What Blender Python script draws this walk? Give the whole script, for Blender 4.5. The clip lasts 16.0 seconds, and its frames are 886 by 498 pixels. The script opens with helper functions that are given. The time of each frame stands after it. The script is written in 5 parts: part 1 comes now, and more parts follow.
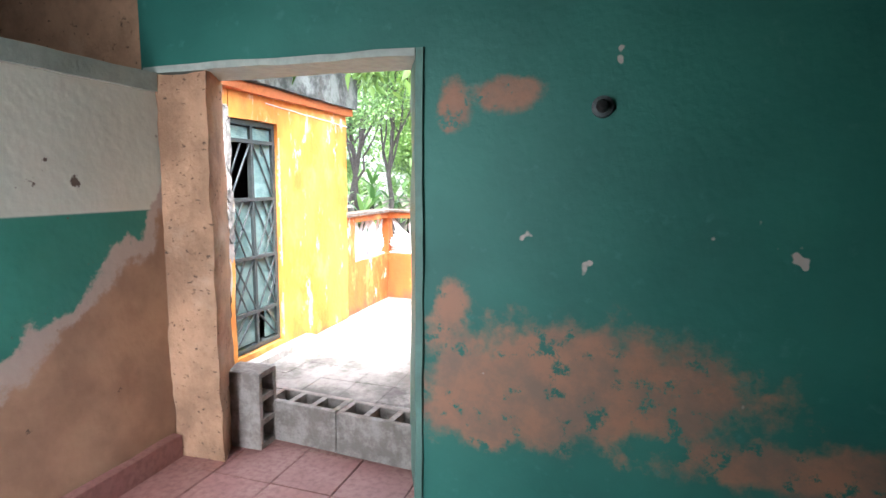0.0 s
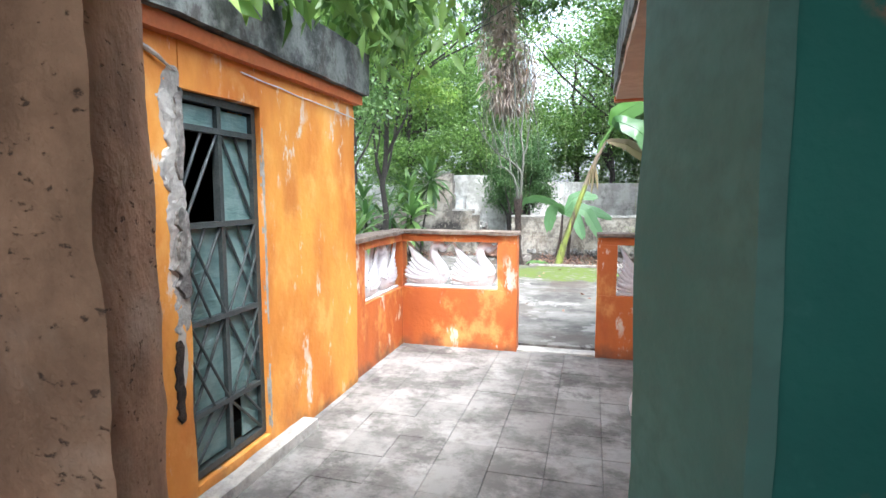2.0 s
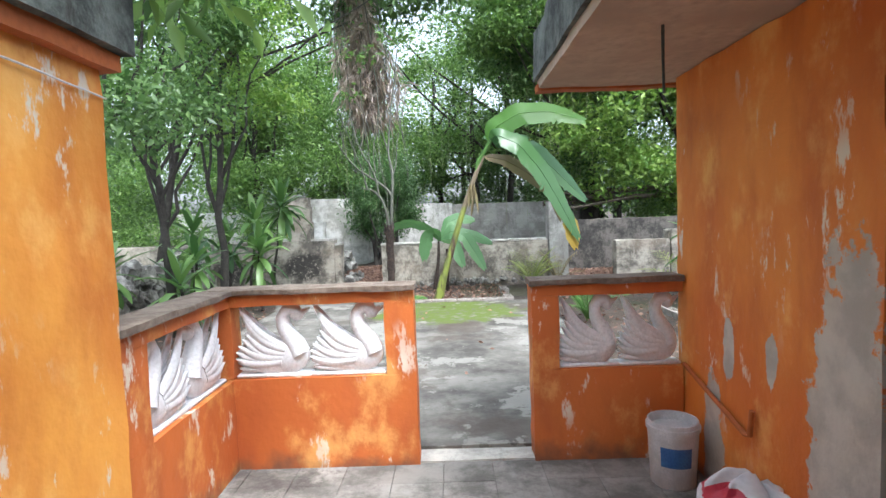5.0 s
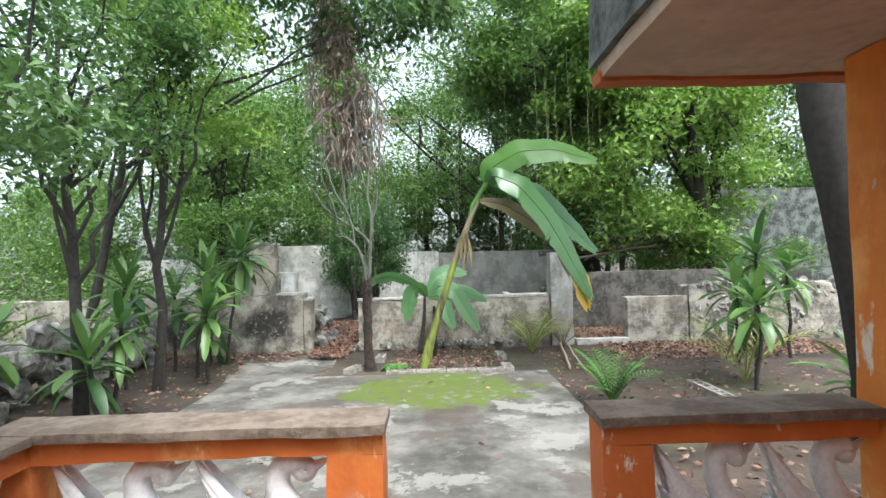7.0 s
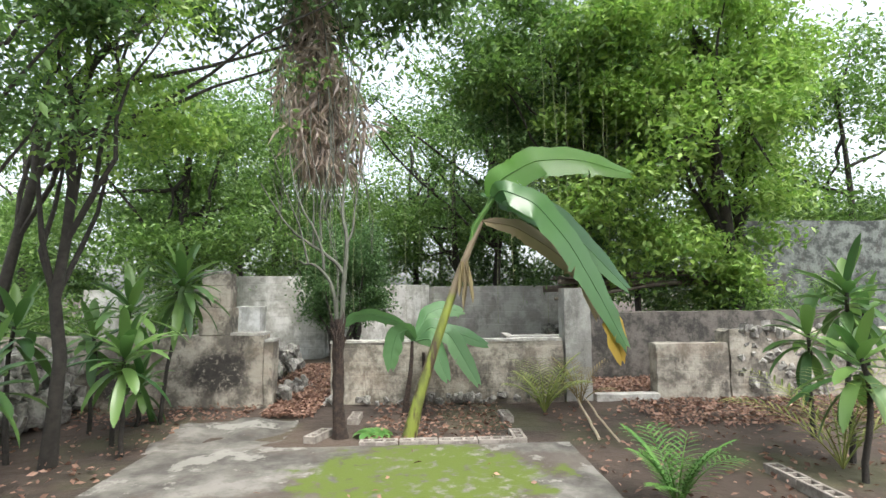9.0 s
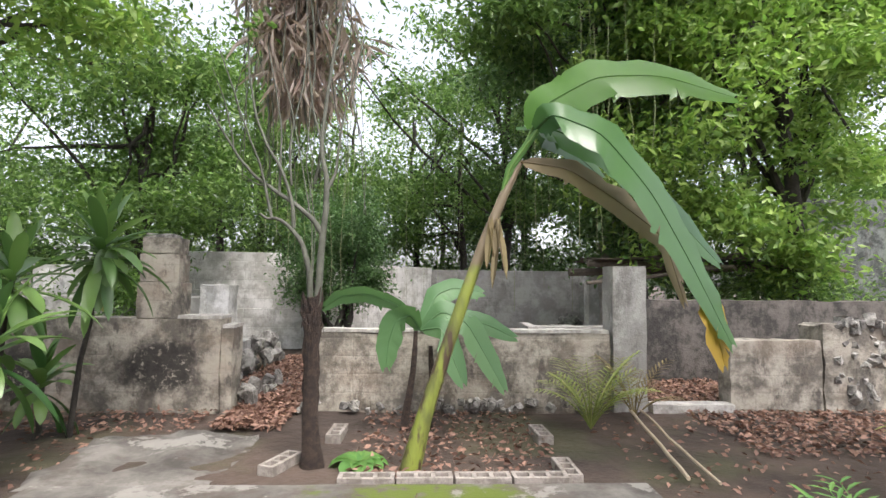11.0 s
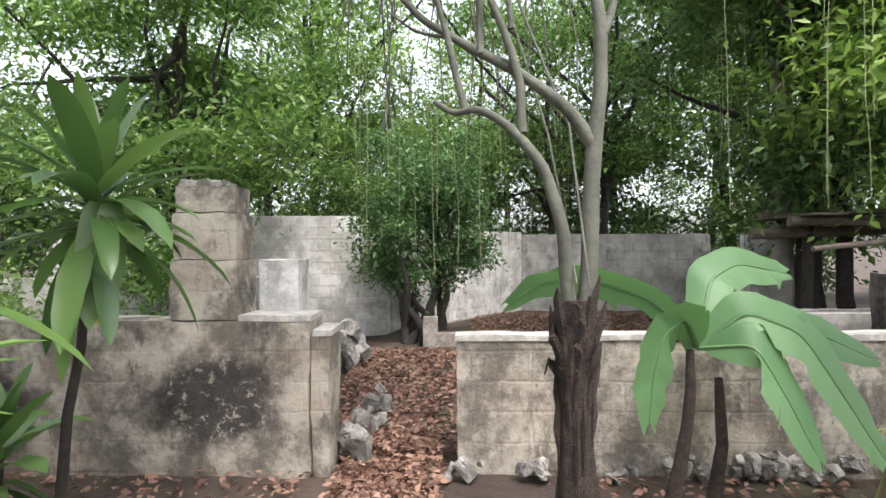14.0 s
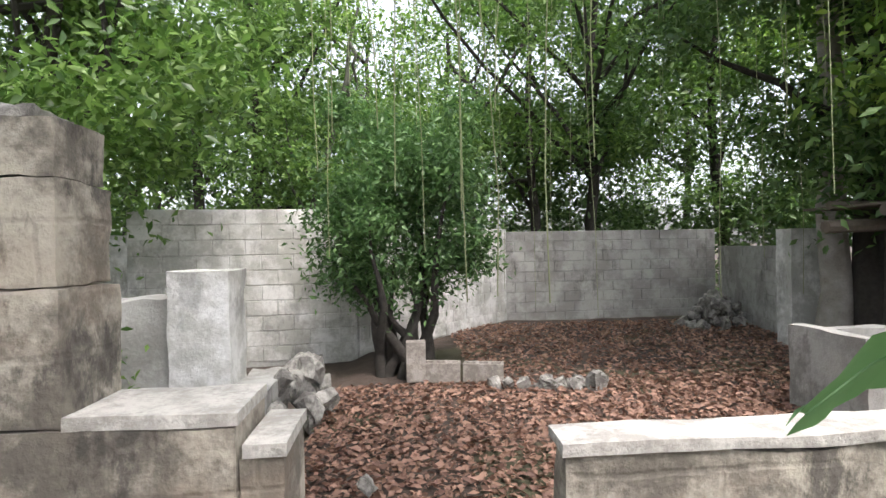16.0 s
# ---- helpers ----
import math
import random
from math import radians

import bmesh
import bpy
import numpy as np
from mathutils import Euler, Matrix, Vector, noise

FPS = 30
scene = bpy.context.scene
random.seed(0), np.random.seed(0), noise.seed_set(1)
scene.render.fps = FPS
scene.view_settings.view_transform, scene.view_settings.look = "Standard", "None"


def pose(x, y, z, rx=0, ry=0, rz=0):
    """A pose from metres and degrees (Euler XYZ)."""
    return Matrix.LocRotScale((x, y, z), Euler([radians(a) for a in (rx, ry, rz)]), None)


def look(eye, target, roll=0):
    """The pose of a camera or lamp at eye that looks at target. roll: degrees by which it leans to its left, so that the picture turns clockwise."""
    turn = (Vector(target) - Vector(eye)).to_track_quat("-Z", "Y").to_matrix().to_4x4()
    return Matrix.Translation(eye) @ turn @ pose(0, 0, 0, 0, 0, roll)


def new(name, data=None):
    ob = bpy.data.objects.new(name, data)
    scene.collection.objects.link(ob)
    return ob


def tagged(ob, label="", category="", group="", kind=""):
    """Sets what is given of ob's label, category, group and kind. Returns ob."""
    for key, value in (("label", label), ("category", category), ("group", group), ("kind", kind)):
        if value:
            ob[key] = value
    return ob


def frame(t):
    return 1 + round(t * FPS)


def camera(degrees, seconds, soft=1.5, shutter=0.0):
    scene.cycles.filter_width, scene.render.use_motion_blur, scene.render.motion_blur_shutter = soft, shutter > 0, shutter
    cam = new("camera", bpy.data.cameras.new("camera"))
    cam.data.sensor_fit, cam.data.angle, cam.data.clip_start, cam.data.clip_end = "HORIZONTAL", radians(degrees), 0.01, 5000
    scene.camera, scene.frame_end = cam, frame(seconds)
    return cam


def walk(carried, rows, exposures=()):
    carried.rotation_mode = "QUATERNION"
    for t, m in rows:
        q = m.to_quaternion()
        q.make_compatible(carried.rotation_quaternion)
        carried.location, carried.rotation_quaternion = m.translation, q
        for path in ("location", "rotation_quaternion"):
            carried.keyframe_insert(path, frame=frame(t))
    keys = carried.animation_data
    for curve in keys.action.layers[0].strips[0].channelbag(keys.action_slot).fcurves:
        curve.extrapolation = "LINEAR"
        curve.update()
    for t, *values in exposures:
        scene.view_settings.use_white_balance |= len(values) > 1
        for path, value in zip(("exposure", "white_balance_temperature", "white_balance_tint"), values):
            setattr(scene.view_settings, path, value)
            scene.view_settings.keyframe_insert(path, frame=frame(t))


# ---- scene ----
cam = camera(78.9, 16.0)
PATH = [
    (0, (-0.558, 0.639, 1.403), (-1.167, 2.527, 1.155), 0.4),
    (0.5, (-0.828, 0.888, 1.437), (-1.508, 2.752, 1.185), -0.1),
    (1, (-1.084, 1.184, 1.412), (-1.797, 3.039, 1.187), 0.7),
    (1.5, (-1.299, 1.566, 1.414), (-1.953, 3.442, 1.187), -0.1),
    (2, (-1.484, 1.892, 1.399), (-2.014, 3.81, 1.196), -0.1),
    (2.5, (-1.617, 2.248, 1.398), (-1.963, 4.21, 1.222), -1.2),
    (3, (-1.71, 2.605, 1.434), (-1.969, 4.58, 1.259), -1.8),
    (3.5, (-1.784, 2.897, 1.427), (-1.984, 4.881, 1.271), -1.6),
    (4, (-1.847, 3.129, 1.452), (-1.963, 5.121, 1.315), -1.7),
    (4.2, (-1.844, 3.197, 1.457), (-1.939, 5.19, 1.322), -1.8),
    (6.3, (-1.972, 4.387, 1.506), (-1.929, 6.385, 1.434), -1.9),
    (6.5, (-1.956, 4.574, 1.521), (-1.911, 6.573, 1.475), -1.8),
    (7, (-1.937, 4.916, 1.561), (-1.9, 6.915, 1.6), -1.5),
    (7.5, (-1.985, 5.331, 1.561), (-1.941, 7.326, 1.692), -1.6),
    (8, (-1.959, 5.784, 1.585), (-1.902, 7.777, 1.743), -1.6),
    (8.5, (-1.936, 6.167, 1.577), (-1.861, 8.158, 1.752), -1.1),
    (8.7, (-1.942, 6.31, 1.581), (-1.866, 8.302, 1.752), -0.9),
    (10.8, (-1.977, 8.192, 1.43), (-1.878, 10.185, 1.57), 0.7),
    (11, (-2.054, 8.391, 1.418), (-1.972, 10.386, 1.546), 0.6),
    (11.5, (-2.099, 8.859, 1.433), (-2.133, 10.857, 1.513), 1.2),
    (12, (-2.292, 9.313, 1.462), (-2.344, 11.311, 1.523), 0.7),
    (12.5, (-2.546, 9.762, 1.437), (-2.587, 11.76, 1.496), 1.0),
    (13, (-2.779, 10.133, 1.462), (-2.824, 12.132, 1.508), 1.8),
    (13.5, (-3.061, 10.516, 1.457), (-3.112, 12.515, 1.462), 1.1),
    (14, (-3.306, 10.971, 1.468), (-3.345, 12.971, 1.469), -0.3),
    (14.5, (-3.546, 11.464, 1.464), (-3.559, 13.464, 1.47), -0.7),
    (15, (-3.666, 11.851, 1.434), (-3.639, 13.851, 1.427), -1.1),
    (15.5, (-3.731, 12.347, 1.461), (-3.665, 14.346, 1.457), -1.5),
    (16, (-3.766, 12.913, 1.497), (-3.617, 14.908, 1.494), -1.0),
]
EXPOSURES = [(0.0, 3.95, 5850, 12), (0.5, 3.75, 5850, 12), (1.0, 3.4, 5800, 11), (1.5, 2.95, 5750, 9), (2.0, 2.5, 5700, 8), (2.5, 2.3, 5700, 8), (3.0, 2.15, 5700, 8), (4.0, 2.05, 5750, 8), (6.5, 1.8, 5850, 4), (7.5, 1.75, 6200, 4), (8.5, 1.7, 6350, 5), (11.0, 1.65, 6450, 14), (13.0, 1.9, 6400, 14), (16.0, 1.9, 6400, 14)]
walk(cam, [(t, look(eye, target, roll)) for t, eye, target, roll in PATH], EXPOSURES)

# ---- light: bright overcast sky with a soft sun ----
world = bpy.data.worlds.new("sky")
scene.world = world
world.use_nodes = True
wn = world.node_tree.nodes
sky = wn.new("ShaderNodeTexSky")
sky.sky_type, sky.sun_disc = "NISHITA", False
sky.sun_elevation, sky.sun_rotation = radians(62), radians(150)
sky.air_density, sky.dust_density = 1.0, 4.0
wn["Background"].inputs["Strength"].default_value = 0.15
soft_sky = wn.new("ShaderNodeHueSaturation")
soft_sky.inputs["Saturation"].default_value = 0.35
soft_sky.inputs["Value"].default_value = 1.0
world.node_tree.links.new(sky.outputs[0], soft_sky.inputs["Color"])
world.node_tree.links.new(soft_sky.outputs[0], wn["Background"].inputs["Color"])
sun_data = bpy.data.lights.new("sun", "SUN")
sun_data.energy, sun_data.angle, sun_data.color = 1.1, radians(14), (1.0, 0.96, 0.9)
sun = new("sun", sun_data)
# the sky's sun stands at azimuth 150 degrees, clockwise from +y
_el, _az = radians(62), radians(150)
SUN_DIR = Vector((math.cos(_el) * math.sin(_az), math.cos(_el) * math.cos(_az), math.sin(_el)))
sun.matrix_world = look(SUN_DIR * 30, (0, 0, 0))
# daylight that enters by the doorway behind the camera
win_data = bpy.data.lights.new("doorway_daylight", "AREA")
win_data.shape, win_data.size, win_data.size_y, win_data.energy, win_data.color = "RECTANGLE", 0.75, 1.9, 1.2, (0.95, 0.98, 1.0)
win = new("doorway_daylight", win_data)
win_data.spread = radians(105)
win.matrix_world = look((-2.1, -0.06, 1.2), (-2.05, 2, 1.15))


# ---- materials ----
class Nodes:
    """A short way to write shader nodes."""

    def __init__(self, name, rough=0.8, metal=0.0):
        self.m = bpy.data.materials.new(name)
        self.m.use_nodes = True
        self.t = self.m.node_tree
        self.b = self.t.nodes["Principled BSDF"]
        self.b.inputs["Roughness"].default_value = rough
        self.b.inputs["Metallic"].default_value = metal
        self.geo = self.t.nodes.new("ShaderNodeNewGeometry")
        self.pos = self.geo.outputs["Position"]

    def put(self, sock, v):
        if isinstance(v, (int, float)):
            sock.default_value = v
        elif isinstance(v, tuple):
            sock.default_value = (*v, 1.0) if len(v) == 3 and sock.type == "RGBA" else v
        else:
            self.t.links.new(v, sock)

    def local(self):
        self.pos = self.t.nodes.new("ShaderNodeTexCoord").outputs["Object"]

    def noise(self, scale, detail=4, stretch=None, rough=0.55):
        n = self.t.nodes.new("ShaderNodeTexNoise")
        n.inputs["Scale"].default_value, n.inputs["Detail"].default_value, n.inputs["Roughness"].default_value = scale, detail, rough
        v = self.pos
        if stretch:
            mp = self.t.nodes.new("ShaderNodeMapping")
            mp.inputs["Scale"].default_value = stretch
            self.t.links.new(v, mp.inputs["Vector"])
            v = mp.outputs[0]
        self.t.links.new(v, n.inputs["Vector"])
        return n.outputs[0]

    def math(self, op, a, b=0.0):
        n = self.t.nodes.new("ShaderNodeMath")
        n.operation = op
        self.put(n.inputs[0], a), self.put(n.inputs[1], b)
        return n.outputs[0]

    def step(self, v, lo, hi):
        n = self.t.nodes.new("ShaderNodeMapRange")
        n.interpolation_type = "SMOOTHSTEP"
        self.put(n.inputs[0], v)
        n.inputs[1].default_value, n.inputs[2].default_value = lo, hi
        return n.outputs[0]

    def mix(self, f, a, b):
        n = self.t.nodes.new("ShaderNodeMix")
        n.data_type = "RGBA"
        self.put(n.inputs[0], f), self.put(n.inputs[6], a), self.put(n.inputs[7], b)
        return n.outputs[2]

    def axis(self, k):
        n = self.t.nodes.new("ShaderNodeSeparateXYZ")
        self.t.links.new(self.pos, n.inputs[0])
        return n.outputs[k]

    def patch(self, centre, radii, ragged=0.5, scale=4.0, soft=0.05):
        """A ragged blot round a place: 1 inside, 0 outside."""
        terms = None
        for k in range(3):
            if radii[k]:
                d = self.math("POWER", self.math("ABSOLUTE", self.math("DIVIDE", self.math("SUBTRACT", self.axis(k), centre[k]), radii[k])), 2.0)
                terms = d if terms is None else self.math("ADD", terms, d)
        r = self.math("SQRT", terms)
        r = self.math("ADD", r, self.math("MULTIPLY", self.math("SUBTRACT", self.noise(scale, 6, None, 0.65), 0.5), ragged * 3))
        return self.step(r, 1 + soft, 1 - soft)

    def courses(self, length=0.4, height=0.2):
        """Soft block joints on an upright wall along x: 1 in the joint."""
        wob = self.math("MULTIPLY", self.math("SUBTRACT", self.noise(5, 4), 0.5), 0.04)
        v = self.t.nodes.new("ShaderNodeCombineXYZ")
        self.put(v.inputs[0], self.math("ADD", self.axis(0), wob)), self.put(v.inputs[1], self.math("ADD", self.axis(2), wob))
        n = self.t.nodes.new("ShaderNodeTexBrick")
        n.inputs["Scale"].default_value, n.inputs["Mortar Size"].default_value, n.inputs["Mortar Smooth"].default_value = 1.0, 0.014, 0.8
        n.inputs["Brick Width"].default_value, n.inputs["Row Height"].default_value = length, height
        self.t.links.new(v.outputs[0], n.inputs["Vector"])
        return n.outputs["Fac"]

    def bump(self, h, strength=0.3, dist=0.01):
        n = self.t.nodes.new("ShaderNodeBump")
        n.inputs["Strength"].default_value, n.inputs["Distance"].default_value = strength, dist
        self.put(n.inputs["Height"], h)
        self.t.links.new(n.outputs[0], self.b.inputs["Normal"])

    def rand(self):
        return self.t.nodes.new("ShaderNodeObjectInfo").outputs["Random"]

    def island(self):
        return self.geo.outputs["Random Per Island"]

    def done(self, colour):
        self.put(self.b.inputs["Base Color"], colour)
        return self.m


def plain(name, a, b, scale=6.0, rough=0.8, bump=0.25, metal=0.0, local=False, dist=0.01, rand=0.0):
    n = Nodes(name, rough, metal)
    if local:
        n.local()
    c = n.mix(n.step(n.noise(scale, 6), 0.3, 0.7), a, b)
    c = n.mix(n.step(n.noise(scale * 7, 4), 0.35, 0.75), c, tuple(x * 0.75 for x in a))
    if rand:
        dark = n.mix(1.0, c, c)
        c = n.mix(n.math("MULTIPLY", n.rand(), rand), dark, tuple(x * 0.45 for x in a))
    n.bump(n.noise(scale * 9, 6), bump, dist)
    return n.done(c)


TEAL = (0.018, 0.13, 0.1)


def bare_plaster(n):
    return n.mix(n.step(n.noise(5, 6), 0.3, 0.7), (0.5, 0.32, 0.2), (0.36, 0.22, 0.14))


def green_wall():
    n = Nodes("teal_wall_paint", 0.6)
    c = n.mix(n.step(n.noise(1.6, 5), 0.3, 0.7), TEAL, (0.03, 0.18, 0.135))
    c = n.mix(n.step(n.noise(14, 5), 0.6, 0.8), c, (0.05, 0.2, 0.16))
    earth = n.mix(n.step(n.noise(4, 7, None, 0.65), 0.38, 0.62), (0.22, 0.145, 0.1), (0.36, 0.18, 0.105))
    for centre, radii in (((-0.72, 0, 0.66), (0.62, 0, 0.22)), ((-1.05, 0, 0.5), (0.3, 0, 0.12)), ((0.3, 0, 0.45), (0.7, 0, 0.1)), ((-0.95, 0, 1.73), (0.14, 0, 0.06)), ((-1.15, 0, 1.68), (0.06, 0, 0.1)), ((-1.15, 0, 0.95), (0.06, 0, 0.1)), ((-0.2, 0, 0.1), (0.45, 0, 0.07))):
        c = n.mix(n.math("MULTIPLY", n.patch(centre, radii, 0.75, 6, 0.3), n.step(n.noise(11, 6, None, 0.7), 0.36, 0.46)), c, earth)
    chips = n.step(n.noise(5.5, 3), 0.71, 0.73)
    c = n.mix(chips, c, (0.5, 0.42, 0.36))
    n.bump(n.math("ADD", n.noise(30, 5), n.math("MULTIPLY", n.noise(5, 3), 2)), 0.25, 0.012)
    return n.done(c)


def left_wall():
    n = Nodes("two_tone_peeling_paint", 0.7)
    z = n.axis(2)
    white = n.mix(n.step(n.noise(2, 5), 0.3, 0.7), (0.74, 0.75, 0.64), (0.64, 0.67, 0.58))
    c = n.mix(n.step(z, 1.275, 1.265), white, n.mix(n.step(n.noise(2, 4), 0.3, 0.7), (0.04, 0.24, 0.18), (0.06, 0.3, 0.23)))
    # the peeled part climbs towards the door
    edge = n.math("SUBTRACT", n.math("ADD", z, n.math("MULTIPLY", n.math("SUBTRACT", n.noise(3.2, 6, None, 0.62), 0.5), 0.55)), n.math("MULTIPLY", n.math("SUBTRACT", n.axis(1), 1.9), 0.75))
    c = n.mix(n.step(edge, 0.80, 0.76), c, (0.55, 0.45, 0.38))
    c = n.mix(n.step(edge, 0.70, 0.64), c, bare_plaster(n))
    c = n.mix(n.step(n.noise(9, 5), 0.66, 0.7), c, (0.14, 0.1, 0.075))
    n.bump(n.math("ADD", n.noise(24, 6), n.math("MULTIPLY", n.noise(6, 3), 2)), 0.2, 0.008)
    return n.done(c)


def orange_paint(name, deep, light, patches=()):
    n = Nodes(name, 0.65)
    c = n.mix(n.step(n.noise(1.5, 6, (1, 1, 0.6)), 0.3, 0.7), deep, light)
    c = n.mix(n.math("MULTIPLY", n.step(n.noise(5, 6, (1, 1, 0.35)), 0.45, 0.75), 0.6), c, (deep[0] * 0.8, deep[1] * 0.7, deep[2]))
    c = n.mix(n.math("MULTIPLY", n.step(n.noise(3.2, 6, (1, 1, 0.7), 0.65), 0.5, 0.68), 0.55), c, (0.9, 0.52, 0.16))
    scuff = n.math("MULTIPLY", n.step(n.noise(6, 6, (1, 1, 0.4), 0.7), 0.57, 0.63), n.step(n.noise(1.3, 3), 0.4, 0.55))
    c = n.mix(scuff, c, (0.75, 0.66, 0.55))
    for centre, radii in patches:
        c = n.mix(n.patch(centre, radii, 0.5, 7, 0.04), c, n.mix(n.step(n.noise(6, 6), 0.35, 0.65), (0.4, 0.36, 0.31), (0.55, 0.5, 0.43)))
    damp = n.step(n.math("ADD", n.axis(2), n.math("MULTIPLY", n.noise(3.5, 6), 0.5)), 0.36, 0.2)
    c = n.mix(n.math("MULTIPLY", damp, 0.75), c, (0.09, 0.06, 0.045))
    n.bump(n.math("ADD", n.noise(28, 5), n.math("MULTIPLY", n.noise(5, 4), 2)), 0.3, 0.012)
    return n.done(c)


def old_concrete(name, light=(0.4, 0.385, 0.35), dark=(0.22, 0.2, 0.175), black=0.6, scale=2.0, bump=0.5, rand=0.0, burns=()):
    n = Nodes(name, 0.9)
    c = n.mix(n.step(n.noise(scale * 1.6, 9, None, 0.72), 0.4, 0.6), dark, light)
    c = n.mix(n.math("MULTIPLY", n.step(n.noise(scale * 1.5, 9, (1, 1, 0.5), 0.75), 0.54, 0.63), black), c, (0.05, 0.045, 0.04))
    c = n.mix(n.math("MULTIPLY", n.step(n.noise(scale * 9, 5), 0.5, 0.75), 0.5), c, tuple(x * 0.6 for x in light))
    if burns:
        c = n.mix(n.math("MULTIPLY", n.step(n.noise(1.3, 6, (1, 1, 1.6), 0.62), 0.5, 0.66), 0.4), c, (0.26, 0.2, 0.15))
    for centre, radii in burns:
        hole = n.math("MULTIPLY", n.patch(centre, radii, 0.4, 7, 0.3), n.step(n.noise(13, 9, None, 0.8), 0.6, 0.54))
        c = n.mix(n.math("MULTIPLY", hole, 0.92), c, (0.025, 0.022, 0.02))
    if rand:
        c = n.mix(n.math("MULTIPLY", n.rand(), rand), c, tuple(x * 0.7 for x in dark))
    relief = n.math("ADD", n.noise(40, 6), n.math("MULTIPLY", n.noise(7, 7, None, 0.65), 2.5))
    if burns:
        relief = n.math("SUBTRACT", relief, n.math("MULTIPLY", n.courses(), n.math("MULTIPLY", n.step(n.noise(1.3, 3), 0.35, 0.65), 0.6)))
        c = n.mix(n.math("MULTIPLY", n.courses(), n.math("MULTIPLY", n.step(n.noise(1.7, 4), 0.42, 0.62), 0.15)), c, (0.1, 0.085, 0.07))
    n.bump(relief, bump, 0.016)
    return n.done(c)


def slab_concrete():
    n = Nodes("mossy_slab_concrete", 0.85)
    c = n.mix(n.step(n.noise(1.4, 8, None, 0.65), 0.36, 0.64), (0.055, 0.049, 0.042), (0.2, 0.186, 0.165))
    c = n.mix(n.math("MULTIPLY", n.step(n.noise(4, 6, None, 0.7), 0.52, 0.62), 0.7), c, (0.12, 0.11, 0.095))
    c = n.mix(n.math("MULTIPLY", n.step(n.noise(0.8, 7, None, 0.68), 0.5, 0.58), 0.65), c, (0.075, 0.055, 0.042))
    c = n.mix(n.math("MULTIPLY", n.step(n.noise(1.3, 9, None, 0.72), 0.55, 0.58), 0.7), c, (0.27, 0.258, 0.23))
    moss = n.patch((-1.95, 11.35, 0), (1.05, 0.8, 0), 0.6, 2.6, 0.12)
    c = n.mix(n.math("MULTIPLY", moss, n.step(n.noise(9, 5), 0.3, 0.5)), c, (0.085, 0.115, 0.014))
    n.bump(n.noise(35, 6), 0.3, 0.01)
    return n.done(c)


def leaf(name, a, b, gloss=0.4, through_light=0.35):
    n = Nodes(name, gloss)
    r = n.math("FRACT", n.math("ADD", n.island(), n.rand()))
    c = n.mix(r, a, b)
    n.put(n.b.inputs["Base Color"], c)
    tr = n.t.nodes.new("ShaderNodeBsdfTranslucent")
    n.t.links.new(n.mix(0.5, c, (a[0] * 1.8, a[1] * 1.8, a[2])), tr.inputs["Color"])
    ms = n.t.nodes.new("ShaderNodeMixShader")
    ms.inputs[0].default_value = through_light
    n.t.links.new(n.b.outputs[0], ms.inputs[1])
    n.t.links.new(tr.outputs[0], ms.inputs[2])
    n.t.links.new(ms.outputs[0], n.t.nodes["Material Output"].inputs["Surface"])
    return n.m


M_GREEN, M_LEFT = green_wall(), left_wall()


def pitted_plaster():
    n = Nodes("bare_brown_plaster", 0.95)
    c = n.mix(n.step(n.noise(3, 7, None, 0.65), 0.32, 0.68), (0.25, 0.145, 0.085), (0.5, 0.3, 0.18))
    c = n.mix(n.math("MULTIPLY", n.step(n.noise(2.2, 4), 0.55, 0.7), 0.5), c, (0.52, 0.42, 0.32))
    pits = n.step(n.noise(26, 5, (1, 1, 1.7), 0.6), 0.62, 0.7)
    c = n.mix(n.math("MULTIPLY", pits, 0.8), c, (0.07, 0.045, 0.03))
    n.bump(n.math("SUBTRACT", n.math("ADD", n.noise(45, 6), n.math("MULTIPLY", n.noise(7, 6), 2)), n.math("MULTIPLY", pits, 2.0)), 0.6, 0.012)
    return n.done(c)


M_PIER = pitted_plaster()
M_JAMB = plain("dull_green_jamb_paint", (0.13, 0.25, 0.2), (0.085, 0.19, 0.15), 4, 0.6, 0.25)
M_LINTEL = plain("pale_lintel_plaster", (0.42, 0.47, 0.41), (0.33, 0.38, 0.33), 4, 0.7, 0.3)
M_CEIL = plain("stained_ceiling_plaster", (0.3, 0.27, 0.22), (0.22, 0.19, 0.16), 2, 0.9)
M_ORANGE = orange_paint("weathered_orange_paint", (0.62, 0.19, 0.025), (0.86, 0.4, 0.07))
M_HOUSE = orange_paint("weathered_house_orange", (0.62, 0.19, 0.025), (0.86, 0.4, 0.07), (((0, 3.75, 1.15), (0, 0.045, 0.22)), ((0, 3.74, 0.7), (0, 0.03, 0.15)), ((0, 3.72, 1.75), (0, 0.035, 0.1))))
M_HALL = orange_paint("red_orange_hall_paint", (0.58, 0.14, 0.022), (0.78, 0.275, 0.045), (((0, 5.32, 0.45), (0, 0.2, 0.85)), ((0, 6.1, 0.75), (0, 0.05, 0.16)), ((0, 5.75, 0.8), (0, 0.04, 0.12)), ((0, 6.25, 0.2), (0, 0.1, 0.4))))
M_PARAPET = orange_paint("deep_orange_paint", (0.5, 0.125, 0.025), (0.62, 0.17, 0.035))
M_RED = plain("rusty_orange_trim", (0.5, 0.14, 0.035), (0.4, 0.11, 0.03), 5, 0.7)
M_COPING = old_concrete("worn_coping", (0.24, 0.19, 0.15), (0.14, 0.1, 0.075), 0.3, 5)
